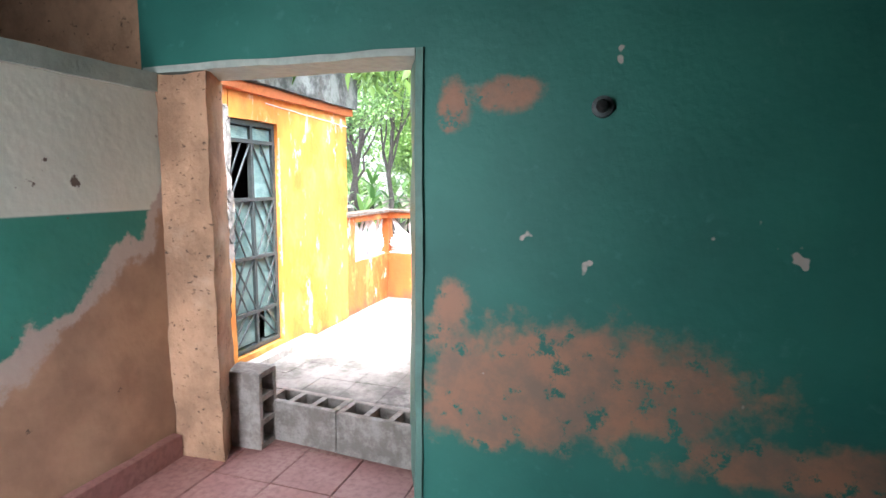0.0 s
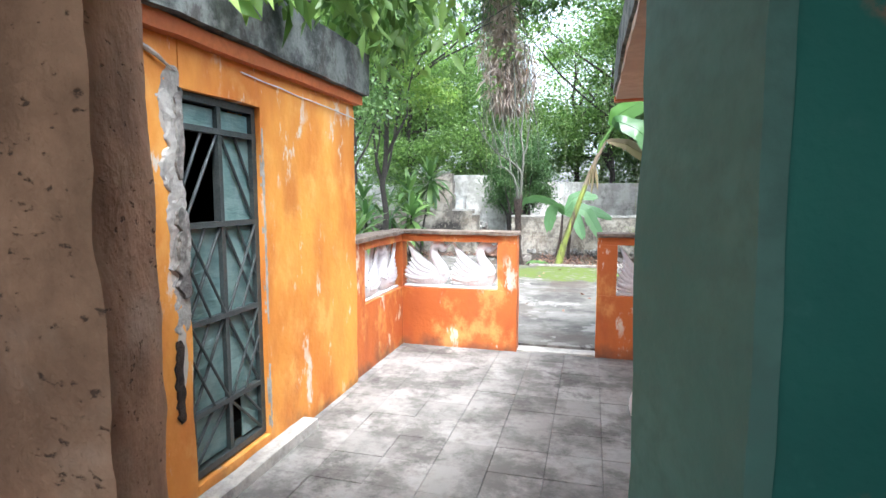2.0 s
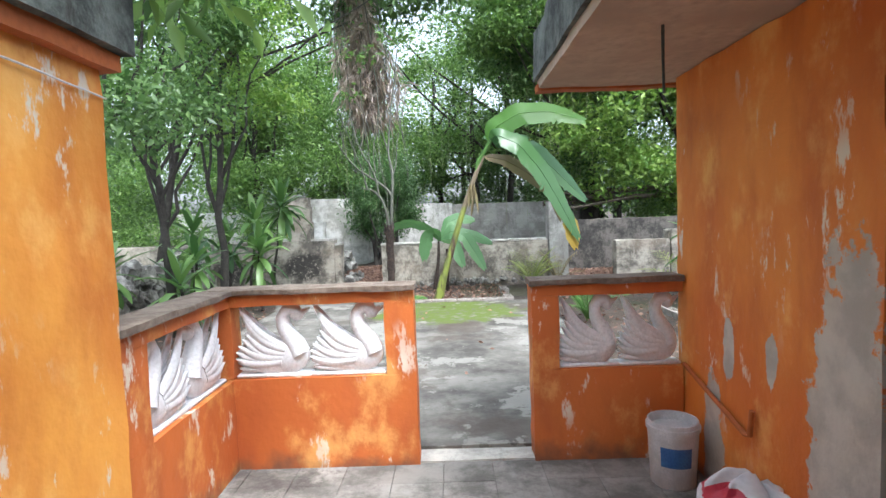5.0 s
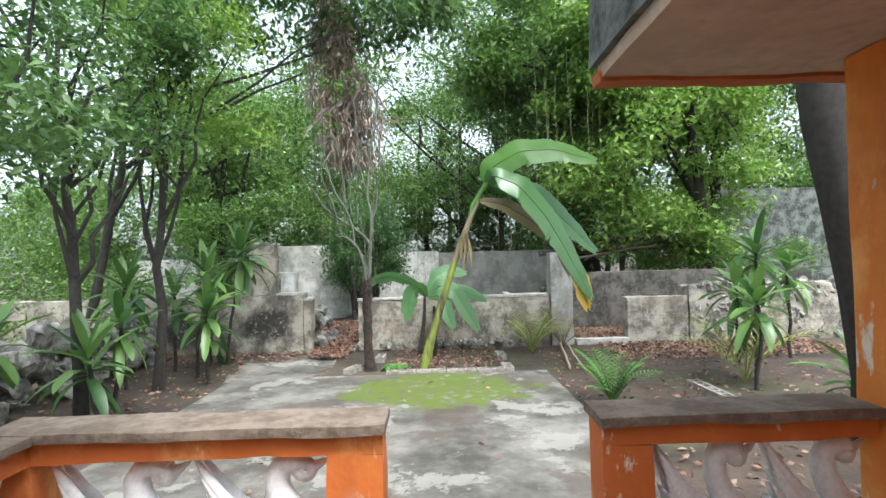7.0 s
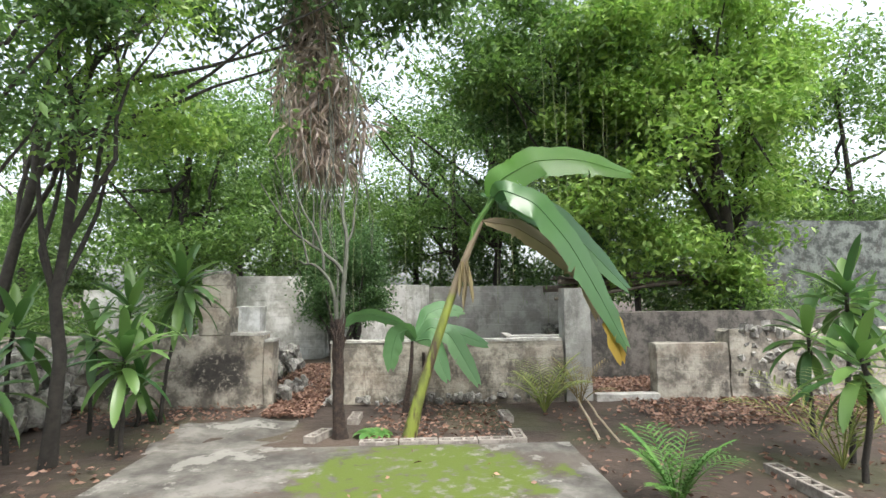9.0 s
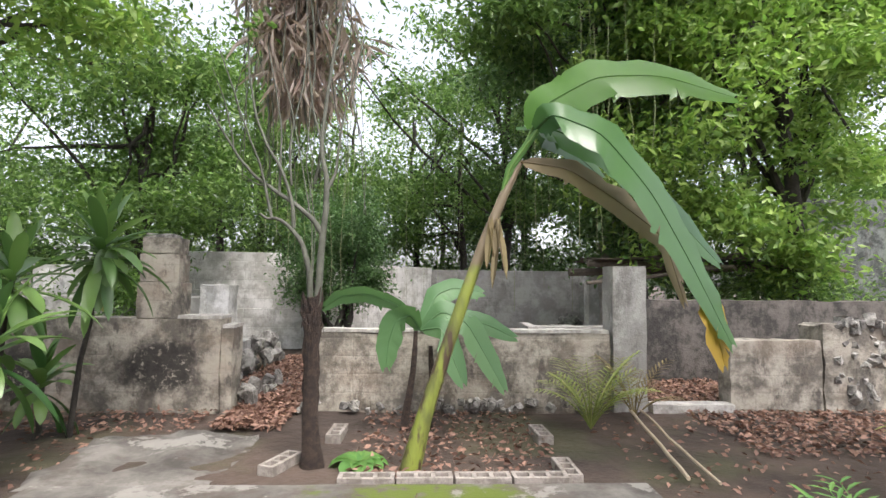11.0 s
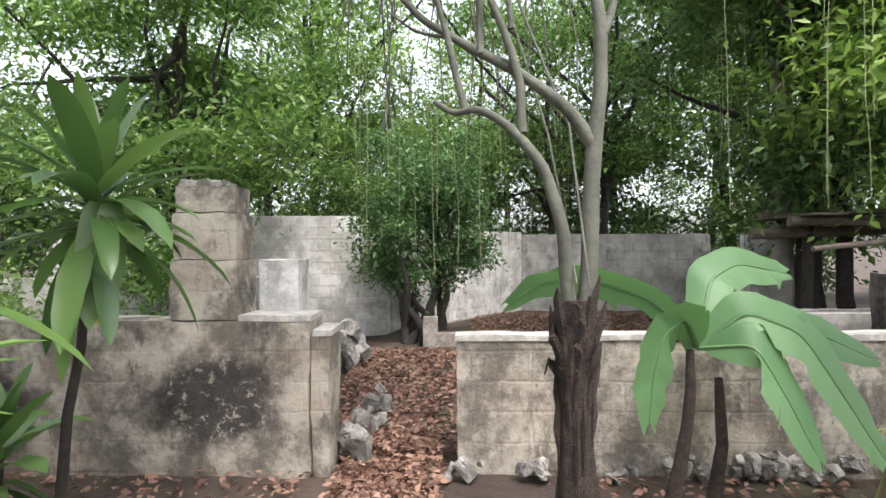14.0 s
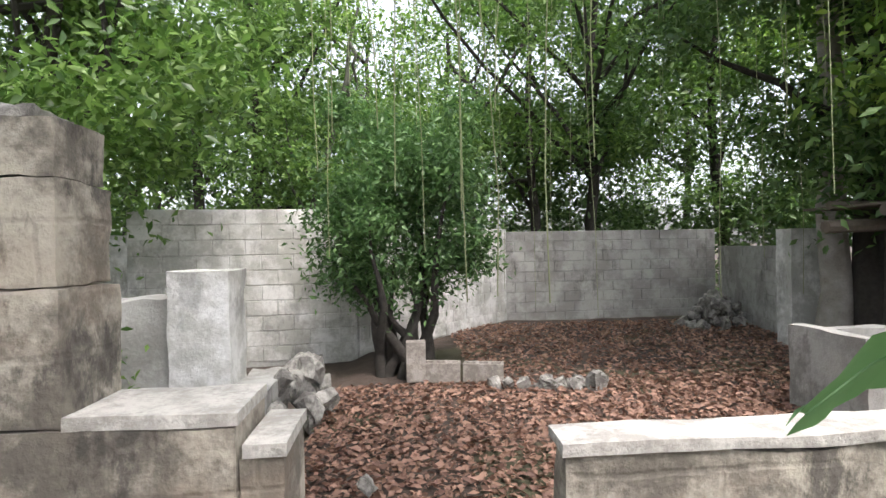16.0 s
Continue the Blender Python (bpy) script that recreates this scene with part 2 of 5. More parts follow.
M_FASCIA = old_concrete("black_stained_concrete", (0.16, 0.175, 0.16), (0.035, 0.04, 0.036), 0.85, 2.5)
M_SOFFIT = plain("water_stained_soffit", (0.55, 0.42, 0.32), (0.42, 0.31, 0.23), 2.5, 0.9)
M_TILE = old_concrete("patio_tile_cement", (0.33, 0.315, 0.29), (0.13, 0.122, 0.11), 0.65, 1.5, 0.25, 0.4)
M_GROUT = plain("grey_grout", (0.19, 0.18, 0.165), (0.13, 0.12, 0.11), 8)
M_REDTILE = plain("worn_pink_floor_tile", (0.36, 0.17, 0.145), (0.42, 0.24, 0.2), 5, 0.55, 0.1, rand=0.25)
M_STEP = old_concrete("pale_step", (0.5, 0.48, 0.43), (0.34, 0.32, 0.29), 0.3, 4)
M_WALL = old_concrete("mildewed_garden_wall", (0.42, 0.38, 0.315), (0.13, 0.115, 0.095), 0.8, 1.8, 0.35, 0.0, (((-4.9, 0, 0.47), (0.42, 0, 0.3)), ((-6.4, 0, 0.4), (0.3, 0, 0.3))))
M_WALLTOP = old_concrete("pale_wall_cap", (0.52, 0.5, 0.46), (0.33, 0.31, 0.28), 0.25, 5)
M_PALE = old_concrete("pale_block_wall", (0.72, 0.71, 0.68), (0.42, 0.41, 0.37), 0.35, 1.6, 0.4, 0.2)
M_GREY = old_concrete("grey_block_wall", (0.42, 0.41, 0.38), (0.26, 0.25, 0.23), 0.5, 1.1, 0.4, 0.25)
M_BLOCK = old_concrete("concrete_block", (0.33, 0.295, 0.26), (0.2, 0.175, 0.15), 0.25, 6, 0.5)
# near-black concrete tone with uneven darker blotches
M_DARKWALL = old_concrete("blotched_black_wall", (0.13, 0.115, 0.1), (0.03, 0.027, 0.024), 0.8, 2.0)
M_STONE = old_concrete("limestone_rubble", (0.36, 0.345, 0.31), (0.12, 0.11, 0.1), 0.6, 3.5, 0.6)
M_SLAB = slab_concrete()
M_METAL = plain("dark_grey_painted_steel", (0.05, 0.065, 0.065), (0.08, 0.09, 0.09), 12, 0.5, 0.2, 0.2)
M_IRON = plain("pale_painted_wrought_iron", (0.62, 0.57, 0.52), (0.4, 0.32, 0.26), 14, 0.6, 0.3, 0.1)
# black socket and cable; also the sheets that paint unlit interiors
M_BLACK = plain("black_parts_and_painted_dark", (0.012, 0.011, 0.01), (0.02, 0.018, 0.016), 6, 0.9)
M_WHITE = plain("weathered_white_paint", (0.84, 0.83, 0.84), (0.7, 0.7, 0.72), 9, 0.7, 0.08)
M_BARK = plain("dark_bark", (0.06, 0.052, 0.044), (0.028, 0.024, 0.02), 16, 0.95, 0.9, dist=0.02)
M_BARK2 = plain("grey_green_bark", (0.13, 0.135, 0.105), (0.06, 0.06, 0.048), 7, 0.9, 0.35, dist=0.012)
M_PALEBARK = plain("pale_grey_bark", (0.36, 0.33, 0.29), (0.2, 0.18, 0.155), 6, 0.9, 0.6, dist=0.02)
M_BURNT = plain("charred_brown_bark", (0.035, 0.025, 0.02), (0.1, 0.065, 0.048), 20, 0.95, 1.0, dist=0.03)
M_WOOD = plain("grey_old_wood", (0.16, 0.13, 0.1), (0.1, 0.08, 0.065), 18, 0.9, 0.6)
M_BAMBOO = plain("pale_dry_cane", (0.5, 0.42, 0.3), (0.4, 0.32, 0.22), 12, 0.6, 0.2)
M_LEAF_A = leaf("mid_green_leaves", (0.05, 0.11, 0.028), (0.25, 0.39, 0.1), 0.4, 0.5)
M_LEAF_B = leaf("deep_green_leaves", (0.04, 0.09, 0.03), (0.2, 0.32, 0.105), 0.4, 0.5)
M_LEAF_C = leaf("bright_yellow_green_leaves", (0.1, 0.2, 0.04), (0.36, 0.5, 0.12), 0.4, 0.5)
M_LEAF_D = leaf("bush_leaves", (0.04, 0.095, 0.035), (0.18, 0.31, 0.11), 0.4, 0.45)
M_DRAC = leaf("dracaena_leaves", (0.045, 0.11, 0.035), (0.2, 0.33, 0.09), 0.35, 0.35)
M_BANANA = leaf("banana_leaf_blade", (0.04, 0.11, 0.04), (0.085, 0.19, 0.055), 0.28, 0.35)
M_BANYOUNG = leaf("pale_young_banana_leaf", (0.085, 0.19, 0.075), (0.15, 0.28, 0.12), 0.5, 0.35)
# brighter copy of the banana green: sunlight on the top leaf put into colour
M_BANTOP = leaf("painted_sunlit_banana_leaf", (0.08, 0.19, 0.03), (0.12, 0.26, 0.05), 0.3, 0.5)
M_BANDRY = leaf("withered_banana_leaf", (0.22, 0.175, 0.075), (0.11, 0.085, 0.05), 0.7, 0.25)
M_YELLOW = leaf("yellowed_banana_leaf", (0.42, 0.27, 0.04), (0.5, 0.36, 0.07), 0.5, 0.4)
M_DRY = leaf("dry_hanging_fronds", (0.3, 0.23, 0.2), (0.72, 0.62, 0.56), 0.8, 0.45)
M_LITTER = leaf("fallen_leaves", (0.1, 0.05, 0.035), (0.36, 0.215, 0.155), 0.7, 0.1)
M_PALM = leaf("yellowing_palm_fronds", (0.17, 0.24, 0.05), (0.36, 0.36, 0.12), 0.5, 0.3)
M_PALMG = leaf("green_palm_fronds", (0.07, 0.18, 0.04), (0.14, 0.27, 0.06), 0.45, 0.3)
M_VINE = plain("pale_hanging_vine", (0.3, 0.33, 0.17), (0.22, 0.24, 0.13), 9, 0.8, 0.1)


def banana_stem():
    n = Nodes("green_brown_banana_stem", 0.5)
    z = n.axis(2)
    c = n.mix(n.step(n.noise(6, 5, (1, 1, 0.3)), 0.4, 0.62), (0.22, 0.26, 0.045), (0.11, 0.12, 0.035))
    c = n.mix(n.step(n.noise(7, 5, (1, 1, 0.25)), 0.54, 0.62), c, (0.07, 0.045, 0.03))
    c = n.mix(n.step(n.math("ADD", z, n.math("MULTIPLY", n.noise(6, 4), 0.7)), 1.7, 2.0), c, (0.19, 0.15, 0.095))
    n.bump(n.noise(30, 4, (1, 1, 0.15)), 0.4, 0.01)
    return n.done(c)


def dirt():
    n = Nodes("trodden_earth", 0.95)
    c = n.mix(n.step(n.noise(0.9, 8, None, 0.62), 0.35, 0.65), (0.036, 0.025, 0.019), (0.085, 0.06, 0.045))
    c = n.mix(n.math("MULTIPLY", n.step(n.noise(14, 6, None, 0.7), 0.5, 0.68), 0.7), c, (0.055, 0.038, 0.028))
    c = n.mix(n.math("MULTIPLY", n.step(n.noise(0.5, 5), 0.52, 0.62), 0.4), c, (0.07, 0.08, 0.03))
    n.bump(n.math("ADD", n.noise(30, 6), n.math("MULTIPLY", n.noise(6, 5), 3)), 0.6, 0.02)
    return n.done(c)


M_BANSTEM, M_DIRT = banana_stem(), dirt()


def frosted():
    n = Nodes("ribbed_blue_grey_glass", 0.35)
    n.local()
    n.b.inputs["Transmission Weight"].default_value = 0.25
    n.bump(n.noise(40, 3, (0.4, 0.4, 2.0)), 0.7, 0.01)
    return n.done(n.mix(n.step(n.noise(12, 4), 0.4, 0.6), (0.16, 0.28, 0.27), (0.25, 0.38, 0.36)))


def sack():
    n = Nodes("woven_plastic_sack", 0.45)
    n.local()
    c = n.mix(n.step(n.noise(7, 5), 0.35, 0.65), (0.82, 0.82, 0.84), (0.66, 0.66, 0.68))
    c = n.mix(n.patch((-0.05, 0, 0.25), (0.1, 0, 0.045), 0.25, 6, 0.03), c, (0.5, 0.03, 0.06))
    rows = n.math("GREATER_THAN", n.math("SINE", n.math("MULTIPLY", n.axis(2), 190.0)), 0.35)
    block = n.patch((0.0, 0, 0.17), (0.12, 0, 0.06), 0.1, 14, 0.02)
    c = n.mix(n.math("MULTIPLY", n.math("MULTIPLY", rows, block), n.step(n.noise(55, 1), 0.45, 0.5)), c, (0.2, 0.18, 0.3))
    n.bump(n.noise(9, 5), 0.6, 0.03)
    return n.done(c)


M_GLASS, M_SACK = frosted(), sack()


# ---- mesh helpers ----
def mesh_of(name, bm, material, smooth=False):
    me = bpy.data.meshes.new(name)
    bm.to_mesh(me)
    bm.free()
    me.materials.append(material)
    if smooth:
        me.shade_smooth()
        me.set_sharp_from_angle(angle=radians(52))
    return me


def part(name, bm, material, parent=None, label="", smooth=False):
    me = bm if isinstance(bm, bpy.types.Mesh) else mesh_of(name, bm, material, smooth)
    ob = new(name, me)
    if parent is not None:
        ob.parent = parent
    return tagged(ob, label)


def structure(name, bm, material, label="", category="wall", smooth=False):
    return tagged(part(name, bm, material, None, label, smooth), label, category, "", "structure")


def thing(name, label, category, group="", at=None):
    ob = tagged(new(name), label, category, group)
    if at is not None:
        ob.matrix_world = at
    return ob


def box(bm, x0, x1, y0, y1, z0, z1, bevel=0.0):
    g = bmesh.ops.create_cube(bm, size=1.0, matrix=Matrix.LocRotScale(((x0 + x1) / 2, (y0 + y1) / 2, (z0 + z1) / 2), None, (x1 - x0, y1 - y0, z1 - z0)))
    if bevel:
        es = list({e for v in g["verts"] for e in v.link_edges})
        bmesh.ops.bevel(bm, geom=es, offset=bevel, segments=1, affect="EDGES")
    return bm


def boxes(*bs, bevel=0.0):
    bm = bmesh.new()
    for b in bs:
        box(bm, *b, bevel=bevel)
    return bm


def rough_box(bm, x0, x1, y0, y1, z0, z1, cell=0.12, amp=0.014, freq=3.0):
    """A box of many small faces, its surface uneven and its edges worn."""
    lo, hi = (x0, y0, z0), (x1, y1, z1)
    k = [max(2, min(70, int((hi[i] - lo[i]) / cell))) for i in range(3)]
    made = {}

    def vert(i, j, l):
        key = (i, j, l)
        if key not in made:
            f = (i / k[0], j / k[1], l / k[2])
            p = Vector([lo[a] + (hi[a] - lo[a]) * f[a] for a in range(3)])
            edge = sum(1 for a in f if a in (0.0, 1.0))
            c = Vector([(lo[a] + hi[a]) / 2 for a in range(3)])
            q = p + noise.noise_vector(p * freq) * amp + noise.noise_vector(p * freq * 3.1) * amp * 0.5
            if edge > 1:
                d = Vector([(1 if f[a] == 0.0 else -1 if f[a] == 1.0 else 0) for a in range(3)])
                q += d * amp * 0.9 * max(0.0, noise.noise(p * 5) + 0.1)
            made[key] = bm.verts.new(q)
        return made[key]

    for a in range(3):
        b, c = (a + 1) % 3, (a + 2) % 3
        for side in (0, k[a]):
            for u in range(k[b]):
                for w in range(k[c]):
                    quad = []
                    for du, dw in ((0, 0), (1, 0), (1, 1), (0, 1)):
                        idx = [0, 0, 0]
                        idx[a], idx[b], idx[c] = side, u + du, w + dw
                        quad.append(vert(*idx))
                    bm.faces.new(quad if side else quad[::-1])
    return bm


def tube(bm, pts, radii, seg=8, cap=True):
    pts = [Vector(p) for p in pts]
    if isinstance(radii, (int, float)):
        radii = [radii] * len(pts)
    rings, up = [], None
    for i, p in enumerate(pts):
        d = (pts[min(i + 1, len(pts) - 1)] - pts[max(i - 1, 0)]).normalized()
        if up is None:
            up = d.orthogonal().normalized()
        up = (up - d * up.dot(d)).normalized()
        side = d.cross(up)
        rings.append([bm.verts.new(p + (up * math.cos(a) + side * math.sin(a)) * radii[i]) for a in (2 * math.pi * s / seg for s in range(seg))])
    for r0, r1 in zip(rings, rings[1:]):
        for s in range(seg):
            bm.faces.new((r0[s], r0[(s + 1) % seg], r1[(s + 1) % seg], r1[s]))
    if cap:
        bm.faces.new(rings[0][::-1])
        bm.faces.new(rings[-1])
    return bm


def wander(a, b, steps=6, sway=0.1, seed=0):
    """A crooked line from a to b."""
    rng = random.Random(seed)
    a, b = Vector(a), Vector(b)
    out, off = [], Vector((0, 0, 0))
    for i in range(steps + 1):
        f = i / steps
        if 0 < i < steps:
            off = off * 0.6 + Vector((rng.uniform(-1, 1), rng.uniform(-1, 1), rng.uniform(-0.5, 0.5))) * sway
        else:
            off = Vector((0, 0, 0)) if i == 0 else off * 0.3
        out.append(a.lerp(b, f) + off)
    return out


def ball(bm, centre, radii, turn=(0, 0, 0), seg=12):
    m = Matrix.LocRotScale(centre, Euler([radians(a) for a in turn]), radii)
    bmesh.ops.create_uvsphere(bm, u_segments=seg, v_segments=max(6, seg // 2 + 1), radius=1.0, matrix=m)
    return bm


def leaf_mesh(name, centres, size, material, rng, droop=0.4, slim=0.42, spread=1.0):
    """Many single leaves, each a folded blade, as one mesh."""
    c = np.asarray(centres, float)
    n = len(c)
    d = rng.normal(size=(n, 3)) * (1, 1, 0.6 * spread)
    d[:, 2] -= droop
    d /= np.linalg.norm(d, axis=1)[:, None]
    u = rng.normal(size=(n, 3)) * 0.6 + (0, 0, 0.8)
    s = np.cross(d, u)
    s /= np.linalg.norm(s, axis=1)[:, None] + 1e-9
    up = np.cross(s, d)
    L = (size * rng.uniform(0.6, 1.35, n))[:, None]
    mid = c + d * L * 0.45 - up * L * 0.06
    v = np.stack([c, mid + s * L * slim * 0.5 + up * L * 0.1, c + d * L - up * L * 0.12, mid - s * L * slim * 0.5 + up * L * 0.1], 1).reshape(-1, 3)
    base = np.arange(n)[:, None] * 4
    f = (base + np.array([0, 1, 2, 0, 2, 3])).reshape(-1)
    me = bpy.data.meshes.new(name)
    me.vertices.add(n * 4)
    me.vertices.foreach_set("co", v.astype(np.float32).reshape(-1))
    me.loops.add(n * 6)
    me.loops.foreach_set("vertex_index", f.astype(np.int32))
    me.polygons.add(n * 2)
    me.polygons.foreach_set("loop_start", np.arange(0, n * 6, 3, dtype=np.int32))
    me.update(calc_edges=True)
    me.validate()
    me.materials.append(material)
    return me


def clumps(rng, centres, radius, per, flat=0.6):
    """Leaf places gathered in uneven clumps round the centres."""
    out = []
    for c in centres:
        r = radius * rng.uniform(0.6, 1.3)
        p = rng.normal(size=(int(per * rng.uniform(0.6, 1.4)), 3)) * 0.55 * r * np.array((1, 1, flat))
        out.append(p + np.asarray(c))
    return np.concatenate(out)


# ---- ground ----
def ground():
    near = [i * 0.25 for i in range(-48, 49)]
    xs = [-900, -300, -100, -45, -25, -17] + [x - 2 for x in near if -14 <= x - 2] + [14, 18, 25, 45, 100, 300, 900]
    xs = sorted(set(xs))
    ys = [-900, -200, -60, -20, -8, 0, 4, 6.4] + [6.7 + i * 0.25 for i in range(75)] + [27, 32, 45, 80, 200, 900]
    bm = bmesh.new()
    grid = []
    for y in ys:
        row = []
        for x in xs:
            z = -0.05
            if y > 6.6 and abs(x) < 16 and y < 26:
                z = -0.02 + 0.035 * noise.noise(Vector((x * 0.8, y * 0.8, 0))) + 0.015 * noise.noise(Vector((x * 3, y * 3, 2)))
                if -4.75 < x < -0.35 and y < 12.4:
                    z = min(z, -0.02)
                if y > 15.0 and -4.3 < x < 3:
                    z += 0.06
            row.append(bm.verts.new((x, y, z)))
        grid.append(row)
    for a, b in zip(grid, grid[1:]):
        for i in range(len(xs) - 1):
            bm.faces.new((a[i], a[i + 1], b[i + 1], b[i]))
    structure("ground", bm, M_DIRT, "bare brown earth with scattered dry leaves", "ground", True)


ground()

# ---- the room ----
DOOR_L, DOOR_R, LINTEL, Y_IN, Y_OUT = -2.26, -1.30, 1.87, 2.60, 2.81
FLOOR = 0.09   # the room lies a little above the patio
structure("floor", boxes((-4.6, 3.2, -2.6, 2.81, -0.2, FLOOR - 0.012), (-2.6, -1.1, 2.81, 3.1, -0.2, FLOOR - 0.012)), M_GROUT, "worn pink tiled room floor", "floor")
bm = boxes((DOOR_R + 0.012, 3.2, Y_IN, Y_OUT, -0.05, 3.1), (-2.62, DOOR_R + 0.012, Y_IN, Y_OUT, LINTEL + 0.02, 3.1))
structure("wall_north", bm, M_GREEN, "peeling teal wall with bare earth patches")
structure("wall_north_outer", boxes((-0.55, 3.2, Y_OUT, Y_OUT + 0.02, -0.05, 3.1), (-3.1, -1.30, Y_OUT, Y_OUT + 0.02, 1.9, 2.3)), M_ORANGE, "orange outer face of the room wall")
bm = bmesh.new()
rough_box(bm, -2.54, DOOR_L, Y_IN - 0.012, Y_OUT + 0.02, -0.03, LINTEL - 0.005, 0.03, 0.011, 6)
for v in bm.verts:   # the reveal is hacked back towards the patio
    if v.co.x > -2.4:
        v.co.x -= max(0.0, v.co.y - Y_IN) * 0.5
structure("wall_pier", bm, M_PIER, "bare brown plaster pier beside the doorway", "wall", True)
bm = bmesh.new()
rough_box(bm, DOOR_R, DOOR_R + 0.03, Y_IN - 0.015, Y_OUT + 0.02, -0.03, LINTEL + 0.03, 0.08, 0.005, 4)
for v in bm.verts:   # the jamb is splayed towards the patio
    if v.co.x < DOOR_R + 0.018:
        v.co.x -= max(0.0, v.co.y - Y_IN) * 0.5
structure("trim_jamb", bm, M_JAMB, "pale green painted door jamb", "trim", True)
bm = bmesh.new()
rough_box(bm, -2.6, DOOR_R - 0.003, Y_IN - 0.015, Y_OUT + 0.02, LINTEL, LINTEL + 0.03, 0.08, 0.005, 4)
structure("trim_lintel", bm, M_LINTEL, "pale lintel edge of the doorway", "trim", True)
bm = bmesh.new()
rough_box(bm, -2.7, -2.54, 0.0, Y_IN + 0.1, -0.05, 1.85, 0.09, 0.012, 3)
structure("wall_west", bm, M_LEFT, "half-height wall, white above teal, peeling to earth", "wall", True)
bm = bmesh.new()
rough_box(bm, -2.72, -2.515, 0.0, Y_IN - 0.02, 1.79, 1.87, 0.1, 0.008, 4)
structure("trim_ledge", bm, M_LINTEL, "white ledge along the half-height wall", "trim", True)
bm = bmesh.new()
rough_box(bm, -2.535, -2.48, 0.0, Y_IN - 0.02, 0.0, 0.2, 0.12, 0.006, 4)
structure("baseboard", bm, M_REDTILE, "dark red worn skirting", "baseboard", True)
structure("wall_side_room", boxes((-4.6, -2.62, Y_IN, Y_OUT, -0.05, 3.1), (-4.75, -4.6, 0.0, Y_OUT, -0.05, 3.1)), M_PIER, "bare brown plaster wall of the next room")
structure("wall_east", boxes((3.2, 3.35, 0.0, Y_OUT, -0.05, 3.1)), M_GREEN, "teal side wall of the room")
structure("wall_south", boxes((-4.75, -2.5, -0.15, 0.0, -0.05, 3.1), (-1.7, 3.35, -0.15, 0.0, -0.05, 3.1), (-2.5, -1.7, -0.15, 0.0, 2.2, 3.1)), M_GREEN, "teal back wall with an open doorway")
structure("ceiling", boxes((-4.75, 3.35, -0.15, Y_OUT, 3.1, 3.25)), M_CEIL, "stained room ceiling", "ceiling")

# the round fixture on the teal wall
lamp_holder = thing("lamp_holder", "old black round lamp holder on the teal wall", "lamp holder", "", pose(-0.62, Y_IN, 1.66))
bm = bmesh.new()
tube(bm, [(0, 0.0, 0), (0, -0.018, 0), (0, -0.022, 0)], [0.038, 0.036, 0.02], 20)
part("back_plate", bm, M_METAL, lamp_holder, "", True)
bm = bmesh.new()
tube(bm, [(0, -0.02, 0), (0, -0.05, 0), (0.004, -0.06, 0.002)], [0.022, 0.02, 0.013], 16)
part("socket", bm, M_BLACK, lamp_holder, "", True)


# ---- concrete blocks in the doorway ----
def hollow_block(L=0.43, W=0.17, H=0.21, name="concrete_block"):
    """A hollow block along x, its three cells open at the top."""
    bm = bmesh.new()
    t, web = 0.03, 0.03
    cell = (L - 2 * t - 2 * web) / 3
    box(bm, 0, L, 0, t, 0, H, 0.004)
    box(bm, 0, L, W - t, W, 0, H, 0.004)
    for x in (0, t + cell, t + 2 * cell + web, L - t):
        box(bm, x, x + web, t - 0.001, W - t + 0.001, 0.002, H - 0.003)
    box(bm, t, L - t, t, W - t, 0.0, H * 0.35)
    return mesh_of(name, bm, M_BLOCK)


BLOCK = hollow_block()


def place_block(m, label, group):
    ob = tagged(new("concrete_block", BLOCK), label, "block", group)
    ob.matrix_world = m
    return ob


G1 = "blocks across the doorway"
place_block(pose(-1.80, 2.83, FLOOR, 0, 0, -4), "hollow grey concrete block lying in the doorway", G1)
place_block(pose(-2.235, 2.865, FLOOR, 0, 0, -4), "hollow grey concrete block lying in the doorway", G1)
place_block(pose(-2.37, 2.73, FLOOR, 0, 0, 2) @ Matrix.Rotation(radians(-90), 4, "Y") @ Matrix.Diagonal((0.9, 0.85, -1, 1)), "hollow grey concrete block standing on end by the pier", G1)

# ---- patio ----
structure("patio_floor", boxes((-3.6, 3.2, 2.81, 6.72, -0.15, -0.014)), M_GROUT, "grey cement patio base", "floor")
HX = -3.14   # face of the small orange house
DY0, DY1, DZ0, DZ1 = 3.80, 4.36, 0.11, 1.84
house = tagged(new("house"), "small flat-roofed orange house beside the patio", "house")
bm = bmesh.new()
rough_box(bm, HX - 0.15, HX, Y_OUT + 0.02, DY0, -0.05, 2.05, 0.12, 0.008)
rough_box(bm, HX - 0.15, HX, DY1, 5.5, -0.05, 2.05, 0.12, 0.008)
rough_box(bm, HX - 0.15, HX, DY0, DY1, DZ1, 2.05, 0.08, 0.006)
rough_box(bm, HX - 0.15, HX, DY0, DY1, -0.05, DZ0 - 0.01, 0.08, 0.006)
rough_box(bm, HX - 2.0, HX - 0.15, 5.36, 5.5, -0.05, 2.05, 0.15, 0.008)
box(bm, HX - 2.1, HX - 2.0, Y_OUT, 5.5, -0.05, 2.05)
part("wall", bm, M_HOUSE, house, "weathered orange wall with white scuffs", True)
bm = bmesh.new()
rough_box(bm, HX - 2.2, HX + 0.09, Y_OUT + 0.03, 5.6, 2.10, 2.4, 0.14, 0.014)
part("roof", bm, M_FASCIA, house, "black-stained concrete roof slab", True)
bm = bmesh.new()
